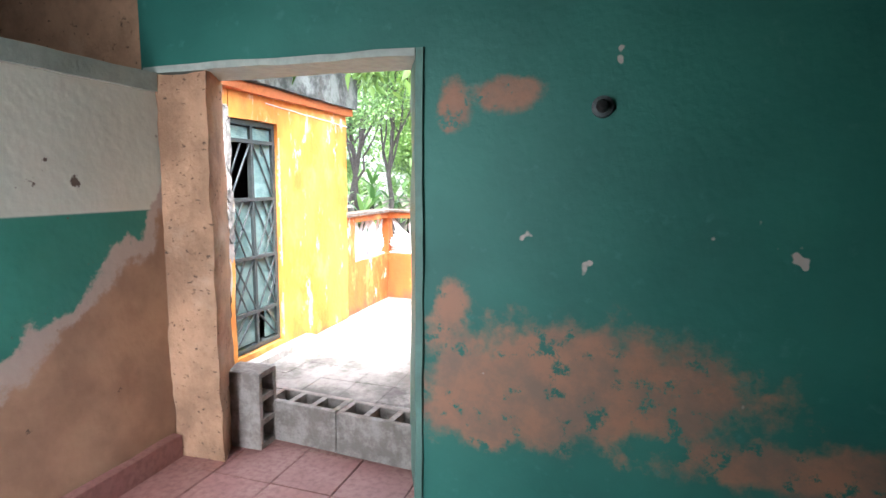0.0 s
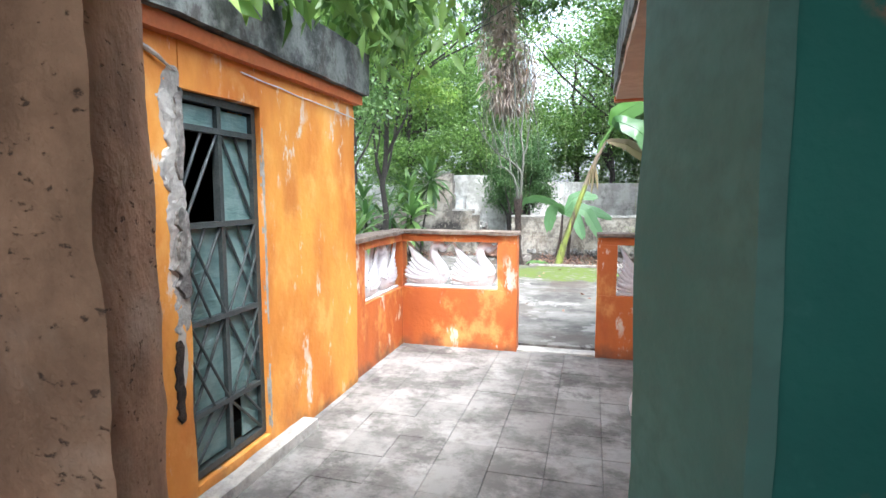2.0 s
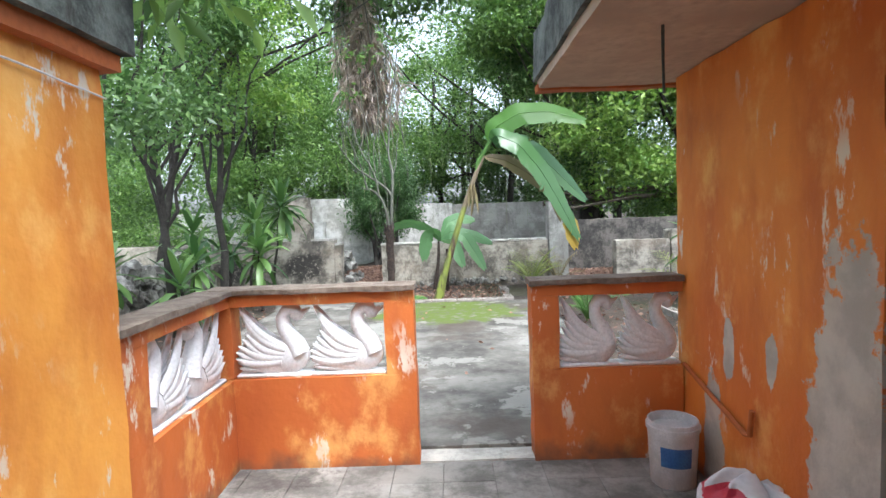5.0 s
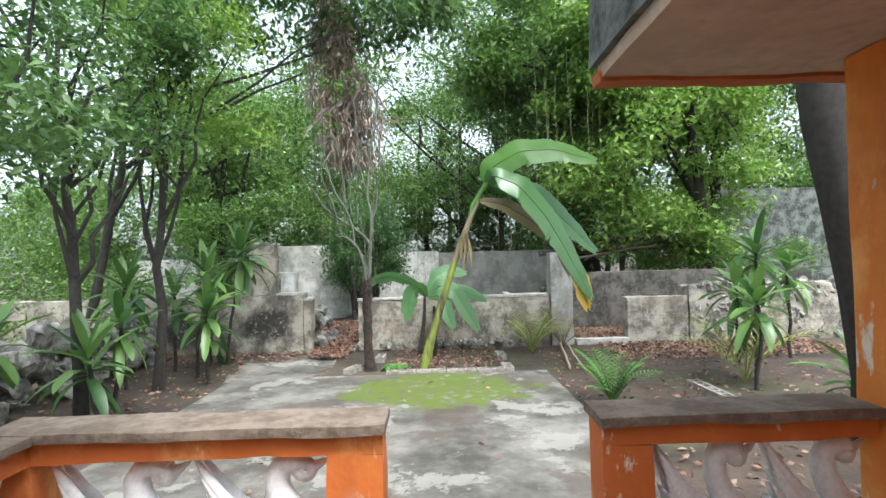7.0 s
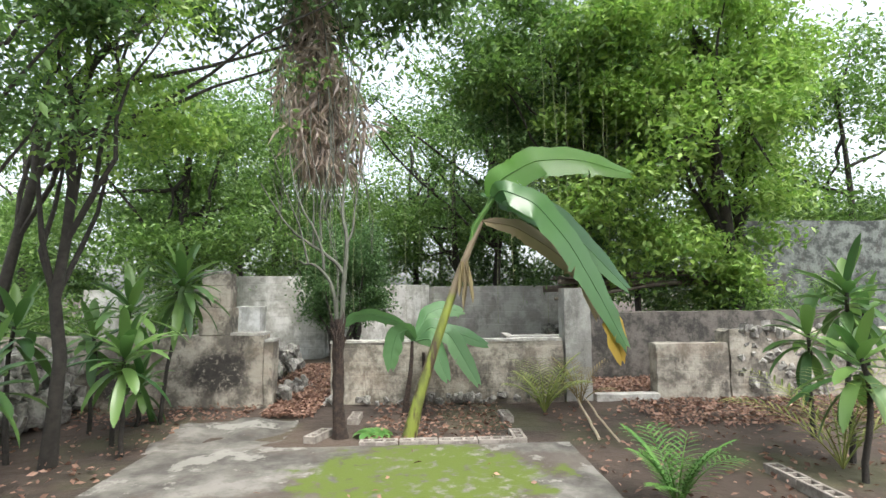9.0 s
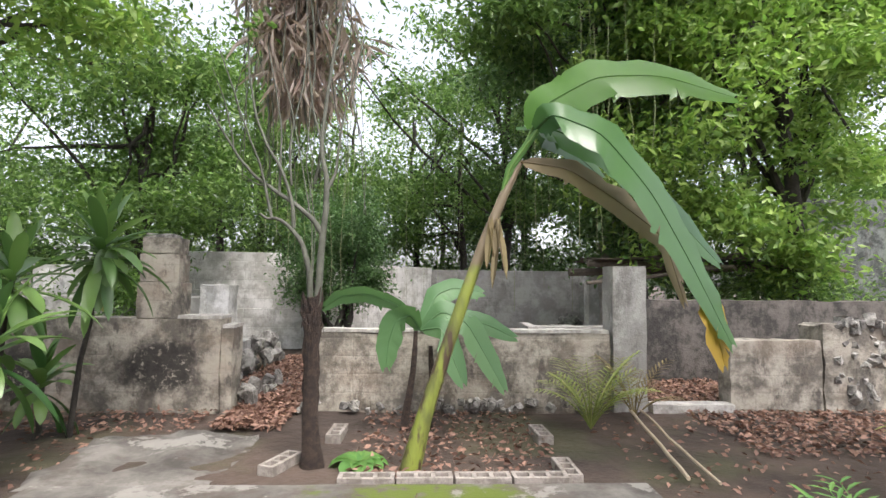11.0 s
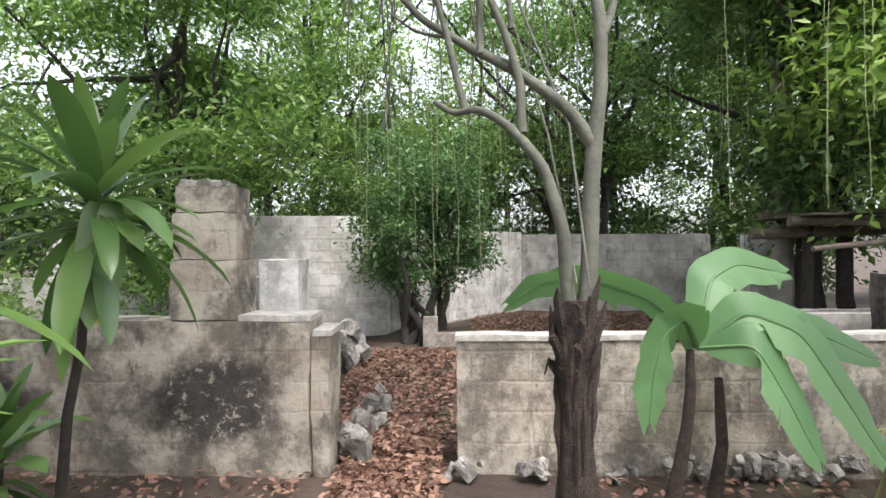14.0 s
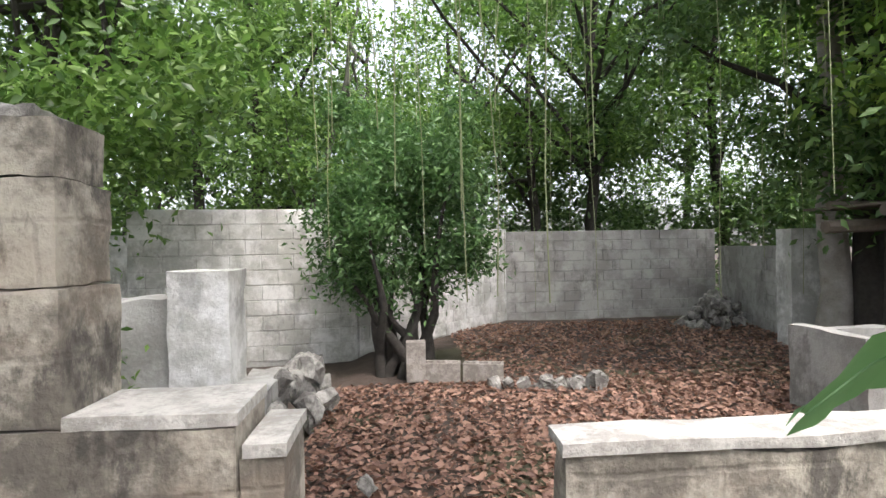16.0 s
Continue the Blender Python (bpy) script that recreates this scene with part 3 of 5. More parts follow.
rough_box(bm, HX - 0.14, HX + 0.05, Y_OUT + 0.03, 5.56, 2.03, 2.10, 0.1, 0.008)
part("cornice", bm, M_RED, house, "orange cornice under the roof", True)
bm = bmesh.new()
rough_box(bm, HX, HX + 0.1, 3.12, 4.7, -0.03, 0.06, 0.08, 0.006)
part("step", bm, M_STEP, house, "pale worn cement step", True)
bm = bmesh.new()
tube(bm, wander((HX + 0.012, 4.2, 1.985), (HX + 0.012, 5.5, 1.93), 12, 0.006, 4), 0.0038, 6)
part("wire", bm, M_WHITE, house, "white cable along the wall")
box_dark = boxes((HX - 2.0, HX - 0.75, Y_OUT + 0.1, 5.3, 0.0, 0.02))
# added black sheet: the dimness behind the missing pane, put into colour
part("painted_dark_sheet", boxes((HX - 0.95, HX - 0.9, Y_OUT + 0.1, 5.3, 0.02, 2.05)), M_BLACK, house)
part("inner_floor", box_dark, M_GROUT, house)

# broken plaster beside the door, bare block and brick behind it
def ragged(bm, y0, y1, z0, z1, proud, seed, bite=0.05):
    """An uneven crust on the house wall with a torn outline."""
    ny, nz = 8, max(4, int((z1 - z0) / 0.014))
    rows = []
    for k in range(nz + 1):
        z = z0 + (z1 - z0) * k / nz
        close = min(1.0, k / 3, (nz - k) / 3)
        a = y0 + bite * noise.noise(Vector((seed, z * 7, 0))) + bite * 0.9 * noise.noise(Vector((seed, z * 26, 3)))
        b = y1 + bite * 0.5 * noise.noise(Vector((seed + 5, z * 7, 0)))
        c = (a + b) / 2
        a, b = c + (a - c) * (0.3 + 0.7 * close), c + (b - c) * (0.3 + 0.7 * close)
        row = []
        for j in range(ny + 1):
            rim = j in (0, ny) or k in (0, nz)
            y = a + (b - a) * j / ny
            row.append(bm.verts.new((HX + (-0.012 if rim else proud + 0.007 * noise.noise(Vector((seed, y * 30, z * 30)))), y, z)))
        rows.append(row)
    for p, q in zip(rows, rows[1:]):
        for j in range(ny):
            bm.faces.new((p[j], p[j + 1], q[j + 1], q[j]))
    return bm


for nm, span, proud, sd, mat, lab in (
        ("bare_plaster", (3.69, 3.81, 0.8, 1.93), 0.003, 3, M_STEP, "pale broken plaster round the door"),
        ("exposed_block", (3.73, 3.81, 0.95, 1.36), 0.016, 8, M_STONE, "rough grey block laid bare"),
        ("exposed_block", (3.755, 3.805, 1.45, 1.85), 0.01, 9, M_STONE, "rough grey block laid bare"),
        ("exposed_brick", (3.7, 3.75, 0.42, 0.8), 0.006, 11, M_BURNT, "dark red brick laid bare"),
        ("plaster_edge", (4.362, 4.378, 0.7, 1.75), 0.004, 14, M_STEP, "white chipped plaster beside the door"),
        ("plaster_edge", (4.362, 4.376, 0.12, 0.5), 0.004, 15, M_STEP, "white chipped plaster beside the door")):
    part(nm, ragged(bmesh.new(), *span, proud, sd, 0.045 if span[1] < 4 else 0.006), mat, house, lab, True)
bm = bmesh.new()
tube(bm, wander((HX + 0.005, 3.55, 1.99), (HX + 0.004, 3.78, 1.9), 5, 0.012, 9), [0.003, 0.009, 0.012, 0.009, 0.006, 0.003], 6)
part("crack", bm, M_STEP, house, "open crack in the plaster")

# steel door with diamond bars
door = tagged(new("door_1"), "dark steel door with ribbed glass and diamond bars", "door", "", "structure")
DX = HX - 0.05
fr = 0.035
bm = boxes((DX - 0.03, DX + 0.02, DY0, DY0 + fr, DZ0, DZ1), (DX - 0.03, DX + 0.02, DY1 - fr, DY1, DZ0, DZ1), (DX - 0.03, DX + 0.02, DY0 + fr, DY1 - fr, DZ1 - fr, DZ1), (DX - 0.03, DX + 0.02, DY0 + fr, DY1 - fr, DZ0, DZ0 + fr))
part("frame", bm, M_METAL, door)
ymid = (DY0 + DY1) / 2
rows_z = [DZ0 + fr, 0.40, 0.82, 1.26, 1.69, DZ1 - fr]
for z in rows_z[1:-1]:
    part("rail", boxes((DX - 0.018, DX + 0.022, DY0 + fr, DY1 - fr, z - 0.013, z + 0.013)), M_METAL, door)
part("mullion", boxes((DX - 0.02, DX + 0.018, ymid - 0.013, ymid + 0.013, DZ0 + fr, DZ1 - fr)), M_METAL, door)
for i, (z0, z1) in enumerate(zip(rows_z, rows_z[1:])):
    for j, (y0, y1) in enumerate(((DY0 + fr, ymid - 0.013), (ymid + 0.013, DY1 - fr))):
        za, zb = z0 + 0.013, z1 - 0.013
        if not (i == 3 and j == 0):
            ya = y0 + (0.1 if (i == 0 and j == 1) else 0)
            part("pane", boxes((DX - 0.012, DX - 0.006, ya, y1, za, zb)), M_GLASS, door)
        if i < 4:
            for k in range(2):
                bm = bmesh.new()
                yc, w, hgt = (y0 + y1) / 2, y1 - y0, zb - za
                if k == 0:
                    a, b = (DX + 0.008, y0, zb), (DX + 0.008, y1, za)
                else:
                    a, b = (DX + 0.008, y0 + w * 0.45, zb), (DX + 0.008, y1, zb - hgt * 0.62)
                if j == 0:
                    a, b = (a[0], y0 + y1 - a[1], a[2]), (b[0], y0 + y1 - b[1], b[2])
                if i in (1, 2):
                    tube(bm, [(a[0] + 0.012, a[1], za + zb - a[2]), (b[0] + 0.012, b[1], za + zb - b[2])], 0.0065, 6)
                tube(bm, [a, b], 0.0075, 6)
                part("diamond_bar", bm, M_METAL, door)

# parapet with the swan blocks
PY, PT, PZ = 6.58, 0.14, 1.0
PANE0, PANE1 = 0.54, 0.97


def parapet(name, segs, label):
    bm = bmesh.new()
    for s in segs:
        rough_box(bm, *s, cell=0.09, amp=0.006, freq=4)
    return structure(name, bm, M_PARAPET, label, "parapet", True)


A0, A1, B0, B1 = -3.22, -2.105, -1.43, -0.56
parapet("parapet_a", [(A0 - 0.06, A1, PY, PY + PT, -0.03, PANE0), (A0 - 0.06, A0 + 0.05, PY, PY + PT, PANE0, PANE1), (-2.28, A1, PY, PY + PT, PANE0, PANE1), (A0 - 0.06, A1, PY, PY + PT, PANE1, 1.035)], "deep orange parapet wall with a pierced panel")
parapet("parapet_b", [(B0, B1, PY, PY + PT, -0.03, PANE0), (B0, -1.27, PY, PY + PT, PANE0, PANE1), (B0, B1, PY, PY + PT, PANE1, 1.035)], "deep orange parapet wall with a pierced panel")
parapet("parapet_side", [(A0 - 0.1, A0 + 0.05, 5.5, PY, -0.03, PANE0), (A0 - 0.1, A0 + 0.05, 5.5, 5.72, PANE0, PANE1), (A0 - 0.1, A0 + 0.05, 5.5, PY, PANE1, 1.035)], "deep orange side parapet with a pierced panel")
for nm, s in (("coping_a", (A0 - 0.1, A1 + 0.01, PY - 0.03, PY + PT + 0.03, 1.036, 1.07)), ("coping_b", (B0 - 0.01, B1, PY - 0.03, PY + PT + 0.03, 1.036, 1.07)), ("coping_side", (A0 - 0.13, A0 + 0.08, 5.5, PY - 0.035, 1.036, 1.07))):
    bm = bmesh.new()
    rough_box(bm, *s, cell=0.08, amp=0.006, freq=5)
    structure(nm, bm, M_COPING, "worn cement coping of the parapet", "coping", True)
bm = bmesh.new()
rough_box(bm, -2.2, -1.35, 6.6, 6.76, -0.06, 0.012, 0.1, 0.006)
structure("threshold", bm, M_STEP, "cement threshold between the parapets", "threshold", True)


def swan(name="swan_block"):
    """A cast swan in an open block, facing +x, 0.44 wide and 0.43 high."""
    bm = bmesh.new()
    box(bm, 0, 0.44, -0.045, 0.045, 0, 0.022, 0.006)
    ball(bm, (0.3, 0, 0.115), (0.13, 0.052, 0.105), (0, -12, 0), 20)
    ball(bm, (0.2, 0, 0.075), (0.17, 0.045, 0.065), (0, 4, 0), 18)
    # neck rising in an S from the breast, the head bowed forward
    neck = [(0.37, 0, 0.13), (0.345, 0, 0.19), (0.305, 0, 0.245), (0.278, 0, 0.3), (0.275, 0, 0.35), (0.298, 0, 0.388), (0.338, 0, 0.398), (0.368, 0, 0.38)]
    tube(bm, neck, [0.062, 0.057, 0.049, 0.043, 0.04, 0.038, 0.04, 0.034], 14)
    ball(bm, (0.36, 0, 0.368), (0.044, 0.036, 0.04), (0, 35, 0), 14)
    tube(bm, [(0.385, 0, 0.372), (0.415, 0, 0.385), (0.44, 0, 0.402)], [0.022, 0.013, 0.005], 8)
    for side in (-1, 1):
        ball(bm, (0.365, side * 0.033, 0.372), (0.012, 0.006, 0.008), (0, 20, 0), 8)
    # wing: long curved feathers, each lapping over the next
    for i in range(8):
        f = i / 7
        base = Vector((0.3 - 0.03 * f, 0, 0.17 - 0.075 * f))
        tip = Vector((0.03 + 0.035 * math.sin(f * 5), 0, 0.415 - 0.3 * f ** 0.85))
        bend = Vector((-0.02, 0, -0.035 + 0.01 * f))
        for side in (-1, 1):
            rings = []
            for k in range(7):
                g = k / 6
                p = base.lerp(tip, g) + bend * math.sin(math.pi * g) + Vector((0, side * (0.036 - 0.014 * g + 0.003 * (i % 2)), 0))
                d = (tip - base).normalized()
                up = Vector((-d.z, 0, d.x))
                w = 0.012 + 0.017 * math.sin(math.pi * min(1.0, 0.25 + g * 0.72))
                w *= 0.25 if k == 6 else 1.0
                rings.append([bm.verts.new(p + up * (w * math.cos(t)) + Vector((0, side * 0.014 * math.sin(t), 0))) for t in (2 * math.pi * q / 8 for q in range(8))])
            for r0, r1 in zip(rings, rings[1:]):
                for q in range(8):
                    bm.faces.new((r0[q], r0[(q + 1) % 8], r1[(q + 1) % 8], r1[q]))
            bm.faces.new(rings[-1])
            bm.faces.new(rings[0][::-1])
    # tail
    for i in range(4):
        ball(bm, (0.1 - 0.01 * (i % 2), 0, 0.045 + 0.026 * i), (0.1, 0.036, 0.019), (0, 3 + 6 * i, 0), 12)
    bmesh.ops.recalc_face_normals(bm, faces=bm.faces[:])
    return mesh_of(name, bm, M_WHITE, True)


SWAN = swan()
GS = "swan blocks of the parapet"
sl = "white cast swan in an open parapet block"
for m in (pose(-3.165, PY + 0.07, PANE0), pose(-2.725, PY + 0.07, PANE0), pose(-1.27, PY + 0.075, PANE0) @ Matrix.Diagonal((0.81, 1, 1, 1)), pose(-0.915, PY + 0.075, PANE0) @ Matrix.Diagonal((0.81, 1, 1, 1)), pose(A0 - 0.025, 6.55, PANE0, 0, 0, -90) @ Matrix.Diagonal((0.95, 1, 1, 1)), pose(A0 - 0.025, 6.135, PANE0, 0, 0, -90) @ Matrix.Diagonal((0.95, 1, 1, 1))):
    ob = tagged(new("swan_block", SWAN), sl, "parapet block", GS)
    ob.matrix_world = m

# ---- the hall beside the patio: orange wall, slab roof, grille door ----
WX = -0.55
GY0, GY1, GZ1 = 4.05, 5.17, 1.84
bm = bmesh.new()
rough_box(bm, WX, WX + 0.16, Y_OUT + 0.02, GY0, -0.03, 2.2, 0.12, 0.008)
rough_box(bm, WX, WX + 0.16, GY1, 6.68, -0.03, 2.2, 0.12, 0.01)
rough_box(bm, WX, WX + 0.16, GY0, GY1, GZ1, 2.2, 0.1, 0.008)
structure("wall_hall", bm, M_HALL, "orange hall wall with chipped plaster", "wall", True)
bm = boxes((WX + 0.16, 3.2, 6.52, 6.68, -0.03, 2.2), (3.05, 3.2, Y_OUT, 6.52, -0.03, 2.2))
structure("wall_hall_end", bm, M_ORANGE, "orange end wall of the hall")
bm = bmesh.new()
rough_box(bm, -1.31, 3.4, Y_OUT + 0.03, 6.88, 2.205, 2.26, 0.15, 0.01)
structure("roof_soffit", bm, M_SOFFIT, "water-stained cream soffit of the roof slab", "roof", True)
bm = bmesh.new()
rough_box(bm, -1.33, 3.42, Y_OUT + 0.03, 6.92, 2.262, 2.56, 0.15, 0.018)
structure("roof_slab", bm, M_FASCIA, "black-stained concrete edge of the roof slab", "roof", True)
bm = bmesh.new()
rough_box(bm, -1.32, 3.4, 6.84, 6.925, 2.19, 2.23, 0.1, 0.01)
structure("trim_roof_edge", bm, M_RED, "orange drip edge of the roof slab", "trim", True)
bm = bmesh.new()
tube(bm, [(-0.98, 5.78, 2.21), (-0.98, 5.78, 2.05), (-0.975, 5.785, 1.93)], [0.007, 0.006, 0.006], 6)
tagged(part("ceiling_hook", bm, M_METAL), "rusty iron rod hanging from the soffit", "hook")
bm = bmesh.new()
tube(bm, wander((WX - 0.01, 4.86, 2.2), (WX - 0.012, 4.88, 1.72), 8, 0.006, 2), 0.005, 6)
tagged(part("hanging_cable", bm, M_BLACK), "black cable hanging on the orange wall", "cable")
bm = bmesh.new()
tube(bm, [(WX - 0.02, 6.55, 0.56), (WX - 0.03, 5.9, 0.42), (WX - 0.03, 5.86, 0.43), (WX - 0.03, 5.84, 0.55)], 0.012, 8)
tagged(part("water_pipe", bm, M_RED), "thin orange-painted water pipe along the wall", "pipe")

grille = thing("grille_door", "wrought-iron scroll grille door, pale paint rusting", "grille door")
GX = WX + 0.07
part("frame", boxes((GX - 0.02, GX + 0.02, GY0, GY0 + 0.03, 0.02, GZ1), (GX - 0.02, GX + 0.02, GY1 - 0.03, GY1, 0.02, GZ1), (GX - 0.025, GX + 0.02, GY0 + 0.03, GY1 - 0.03, GZ1 - 0.07, GZ1), (GX - 0.02, GX + 0.02, GY0 + 0.03, GY1 - 0.03, 0.02, 0.05)), M_IRON, grille)
part("top_bar", boxes((GX - 0.015, GX + 0.015, GY0 + 0.03, GY1 - 0.03, 1.6, 1.625)), M_IRON, grille)
part("middle_bar", boxes((GX - 0.015, GX + 0.015, GY0 + 0.03, GY1 - 0.03, 0.98, 1.005)), M_IRON, grille)
for k in range(1, 5):
    y = GY0 + (GY1 - GY0) * k / 5
    part("upright", boxes((GX - 0.012, GX + 0.012, y - 0.006, y + 0.006, 0.05, GZ1 - 0.07)), M_IRON, grille)
bm = bmesh.new()
pts = []
for i in range(22):
    a = i / 21 * math.pi * 2.3
    r = 0.012 + 0.034 * i / 21
    pts.append((0, r * math.cos(a), 0.062 + r * math.sin(a)))
tube(bm, pts, 0.0055, 5)
tube(bm, [pts[-1], (0, pts[-1][1] - 0.02, 0.0), (0, -pts[-1][1], -0.05)], 0.0055, 5)
tube(bm, [(p[0], -p[1], -p[2]) for p in pts], 0.0055, 5)
SCROLL = mesh_of("scroll", bm, M_IRON, True)
for k in range(10):
    for l in range(10):
        ob = new("scroll", SCROLL)
        ob.parent = grille
        y = GY0 + 0.03 + (GY1 - GY0 - 0.06) * (k + 0.5) / 10
        ob.matrix_basis = pose(GX, y, 0.125 + l * 0.152 + (0.02 if l > 5 else 0)) @ Matrix.Diagonal((1, 1.05 * (1 if (k + l) % 2 else -1), 0.82, 1))
structure("hall_floor", boxes((WX + 0.16, 3.05, Y_OUT + 0.02, 6.52, -0.1, -0.01)), M_GROUT, "dark hall floor", "floor")
# added black sheet behind the grille, painting the hall's interior shade
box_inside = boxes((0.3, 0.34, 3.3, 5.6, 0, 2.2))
structure("wall_hall_painted_dark", box_inside, M_BLACK, "added black sheet for the unlit depth of the hall")


# ---- bucket and sacks ----
def lathe(bm, profile, seg=24):
    rings = [[bm.verts.new((r * math.cos(a), r * math.sin(a), z)) for a in (2 * math.pi * s / seg for s in range(seg))] for r, z in profile]
    for r0, r1 in zip(rings, rings[1:]):
        for s in range(seg):
            bm.faces.new((r0[s], r0[(s + 1) % seg], r1[(s + 1) % seg], r1[s]))
    bm.faces.new(rings[0][::-1])
    return bm


bucket = thing("bucket", "white plastic paint bucket with a blue label", "bucket", "", pose(-0.74, 6.3, 0, 0, 0, 200) @ Matrix.Diagonal((0.9, 0.9, 0.95, 1)))
M_PLASTIC = plain("grubby_white_plastic", (0.66, 0.66, 0.67), (0.5, 0.5, 0.5), 14, 0.4, 0.1, local=True)
M_BLUE = plain("blue_print", (0.04, 0.13, 0.36), (0.06, 0.18, 0.42), 14, 0.5, 0.1, local=True)
part("body", lathe(bmesh.new(), [(0.12, 0.0), (0.125, 0.005), (0.142, 0.3), (0.142, 0.36), (0.134, 0.36), (0.13, 0.3), (0.115, 0.02), (0.02, 0.018)]), M_PLASTIC, bucket, "", True)
part("rim", lathe(bmesh.new(), [(0.142, 0.31), (0.152, 0.312), (0.152, 0.335), (0.143, 0.337)]), M_PLASTIC, bucket, "", True)
bm = bmesh.new()
vs = []
for i in range(9):
    a = radians(20 + i * 9)
    vs.append((bm.verts.new((0.137 * math.cos(a), 0.137 * math.sin(a), 0.13)), bm.verts.new((0.143 * math.cos(a), 0.143 * math.sin(a), 0.24))))
for p, q in zip(vs, vs[1:]):
    bm.faces.new((p[0], q[0], q[1], p[1]))
part("label", bm, M_BLUE, bucket, "blue printed label")


def sack_mesh(seed, w, d, h, lean=0.0, open_top=True):
    """A slumped woven sack: flat base, creased sides and a gathered, flopping mouth."""
    bm = bmesh.new()
    bmesh.ops.create_uvsphere(bm, u_segments=72, v_segments=48, radius=1.0)
    off = Vector((seed * 7.1, seed * 3.3, 0))
    for v in bm.verts:
        p = v.co.copy()
        sq = lambda a: math.copysign(abs(a) ** 0.5, a)
        q = Vector((sq(p.x) * w / 2, sq(p.y) * d / 2, sq(p.z) * h / 2 + h / 2))
        f = q.z / h
        top = max(0.0, (f - 0.55) / 0.45)
        around = math.atan2(p.y, p.x)
        q.x *= 1 - 0.25 * top
        q.y *= 1 - 0.72 * top ** 1.3
        q.x += lean * f ** 2 + 0.05 * top * noise.noise(off)
        crease = 1 - abs(noise.noise(Vector((around * 2.2, f * 2.6, 0)) + off)) * 2
        fine = 1 - abs(noise.noise(q * 19 + off)) * 2
        big = noise.noise_vector(q * 5 + off) * 0.045
        q += big + Vector((p.x, p.y, 0)) * (0.045 * crease + 0.014 * fine) * (0.5 + top * 0.4)
        q.z = max(0.0, q.z + top * (0.09 * noise.noise(Vector((around * 1.6, 0, 3)) + off) + 0.02 * fine))
        v.co = q
    return mesh_of("sack", bm, M_SACK, True)


GB = "sacks by the hall wall"
for i, (x, y, w, d, h, lean, rz, rx, lab) in enumerate((
        (-1.02, 5.2, 0.36, 0.32, 0.42, 0.04, -20, 0, "full white woven sack with a red label"),
        (-0.92, 4.9, 0.36, 0.3, 0.41, 0.05, -28, 0, "slumped white woven sack with red print"),
        (-0.70, 5.72, 0.34, 0.2, 0.3, 0.05, -30, 0, "empty crumpled white sack behind the others"),
        (-0.68, 4.64, 0.22, 0.24, 0.66, 0.02, -40, 0, "tall white woven sack leaning on the grille"),
        (-0.88, 4.62, 0.26, 0.24, 0.38, 0.03, -35, 0, "small crumpled white woven sack"),
        (-0.72, 4.3, 0.34, 0.3, 0.46, 0.03, -50, 0, "half-full white woven sack"))):
    ob = tagged(new("sack", sack_mesh(i + 1, w, d, h, lean)), lab, "sack", GB)
    ob.matrix_world = pose(x, y, -0.005, rx, 0, rz)

# ---- garden slab ----
bm = bmesh.new()
rough_box(bm, -4.66, -0.44, 6.76, 12.22, -0.08, 0.03, 0.1, 0.006, 2)
structure("garden_slab", bm, M_SLAB, "stained concrete garden slab with a mossy patch", "pavement", True)
bm = bmesh.new()
rough_box(bm, -4.85, -3.5, 12.23, 13.55, -0.08, 0.012, 0.1, 0.06, 1.8)
structure("garden_path", bm, M_SLAB, "broken concrete path slab to the gap", "pavement", True)

# ---- garden walls ----
WY = 14.5


def garden_wall(name, segs, mat, label, amp=0.02, cell=0.1):
    bm = bmesh.new()
    for s in segs:
        rough_box(bm, *s, cell=cell, amp=amp, freq=2.6)
    return structure(name, bm, mat, label, "garden wall", True)


garden_wall("wall_garden_left", [(-9.5, -4.255, WY, WY + 0.32, -0.1, 1.0), (-4.25, -4.125, WY + 0.02, WY + 0.34, -0.1, 0.9)], M_WALL, "low mildewed plastered garden wall with a black stain")
garden_wall("cap_garden_left", [(-4.73, -4.245, WY - 0.005, WY + 0.325, 1.0, 1.04), (-4.24, -4.115, WY + 0.01, WY + 0.35, 0.9, 0.94)], M_WALLTOP, "pale bare top of the garden wall", 0.008)
garden_wall("wall_garden_right", [(-3.285, 0.12, WY, WY + 0.17, -0.1, 0.865)], M_WALL, "low plastered garden wall in front of the leaf court")
garden_wall("cap_garden_right", [(-3.3, 0.1, WY - 0.012, WY + 0.182, 0.865, 0.905)], M_WALLTOP, "pale worn cap of the garden wall", 0.008)
garden_wall("wall_gate_post", [(0.14, 0.53, WY - 0.03, WY + 0.33, -0.1, 1.64)], M_GREY, "square plastered gate post", 0.01)
garden_wall("wall_gate_sill", [(0.56, 1.5, WY - 0.1, WY + 0.1, -0.1, 0.09)], M_WALLTOP, "pale gate sill", 0.01)
garden_wall("wall_garden_east", [(1.5, 2.6, WY, WY + 0.25, -0.1, 0.8)], M_WALL, "low block wall end beside the gate")
pillar = tagged(new("pillar"), "mildewed square block pillar on the garden wall", "pillar", "", "structure")
for z0, z1, g in ((1.0, 1.4, 0.0), (1.405, 1.72, 0.015), (1.725, 1.9, 0.03)):
    bm = bmesh.new()
    rough_box(bm, -5.19 + g, -4.735 - g, WY + 0.005 + g, WY + 0.34 - g, z0, z1, 0.04, 0.013, 6)
    part("block", bm, M_WALL, pillar, "", True)


bm = bmesh.new()
rough_box(bm, -5.14, -4.85, WY + 0.07, WY + 0.3, 1.895, 1.95, 0.04, 0.03, 7)
part("mortar_cap", bm, M_STONE, pillar, "crumbled mortar on top", True)


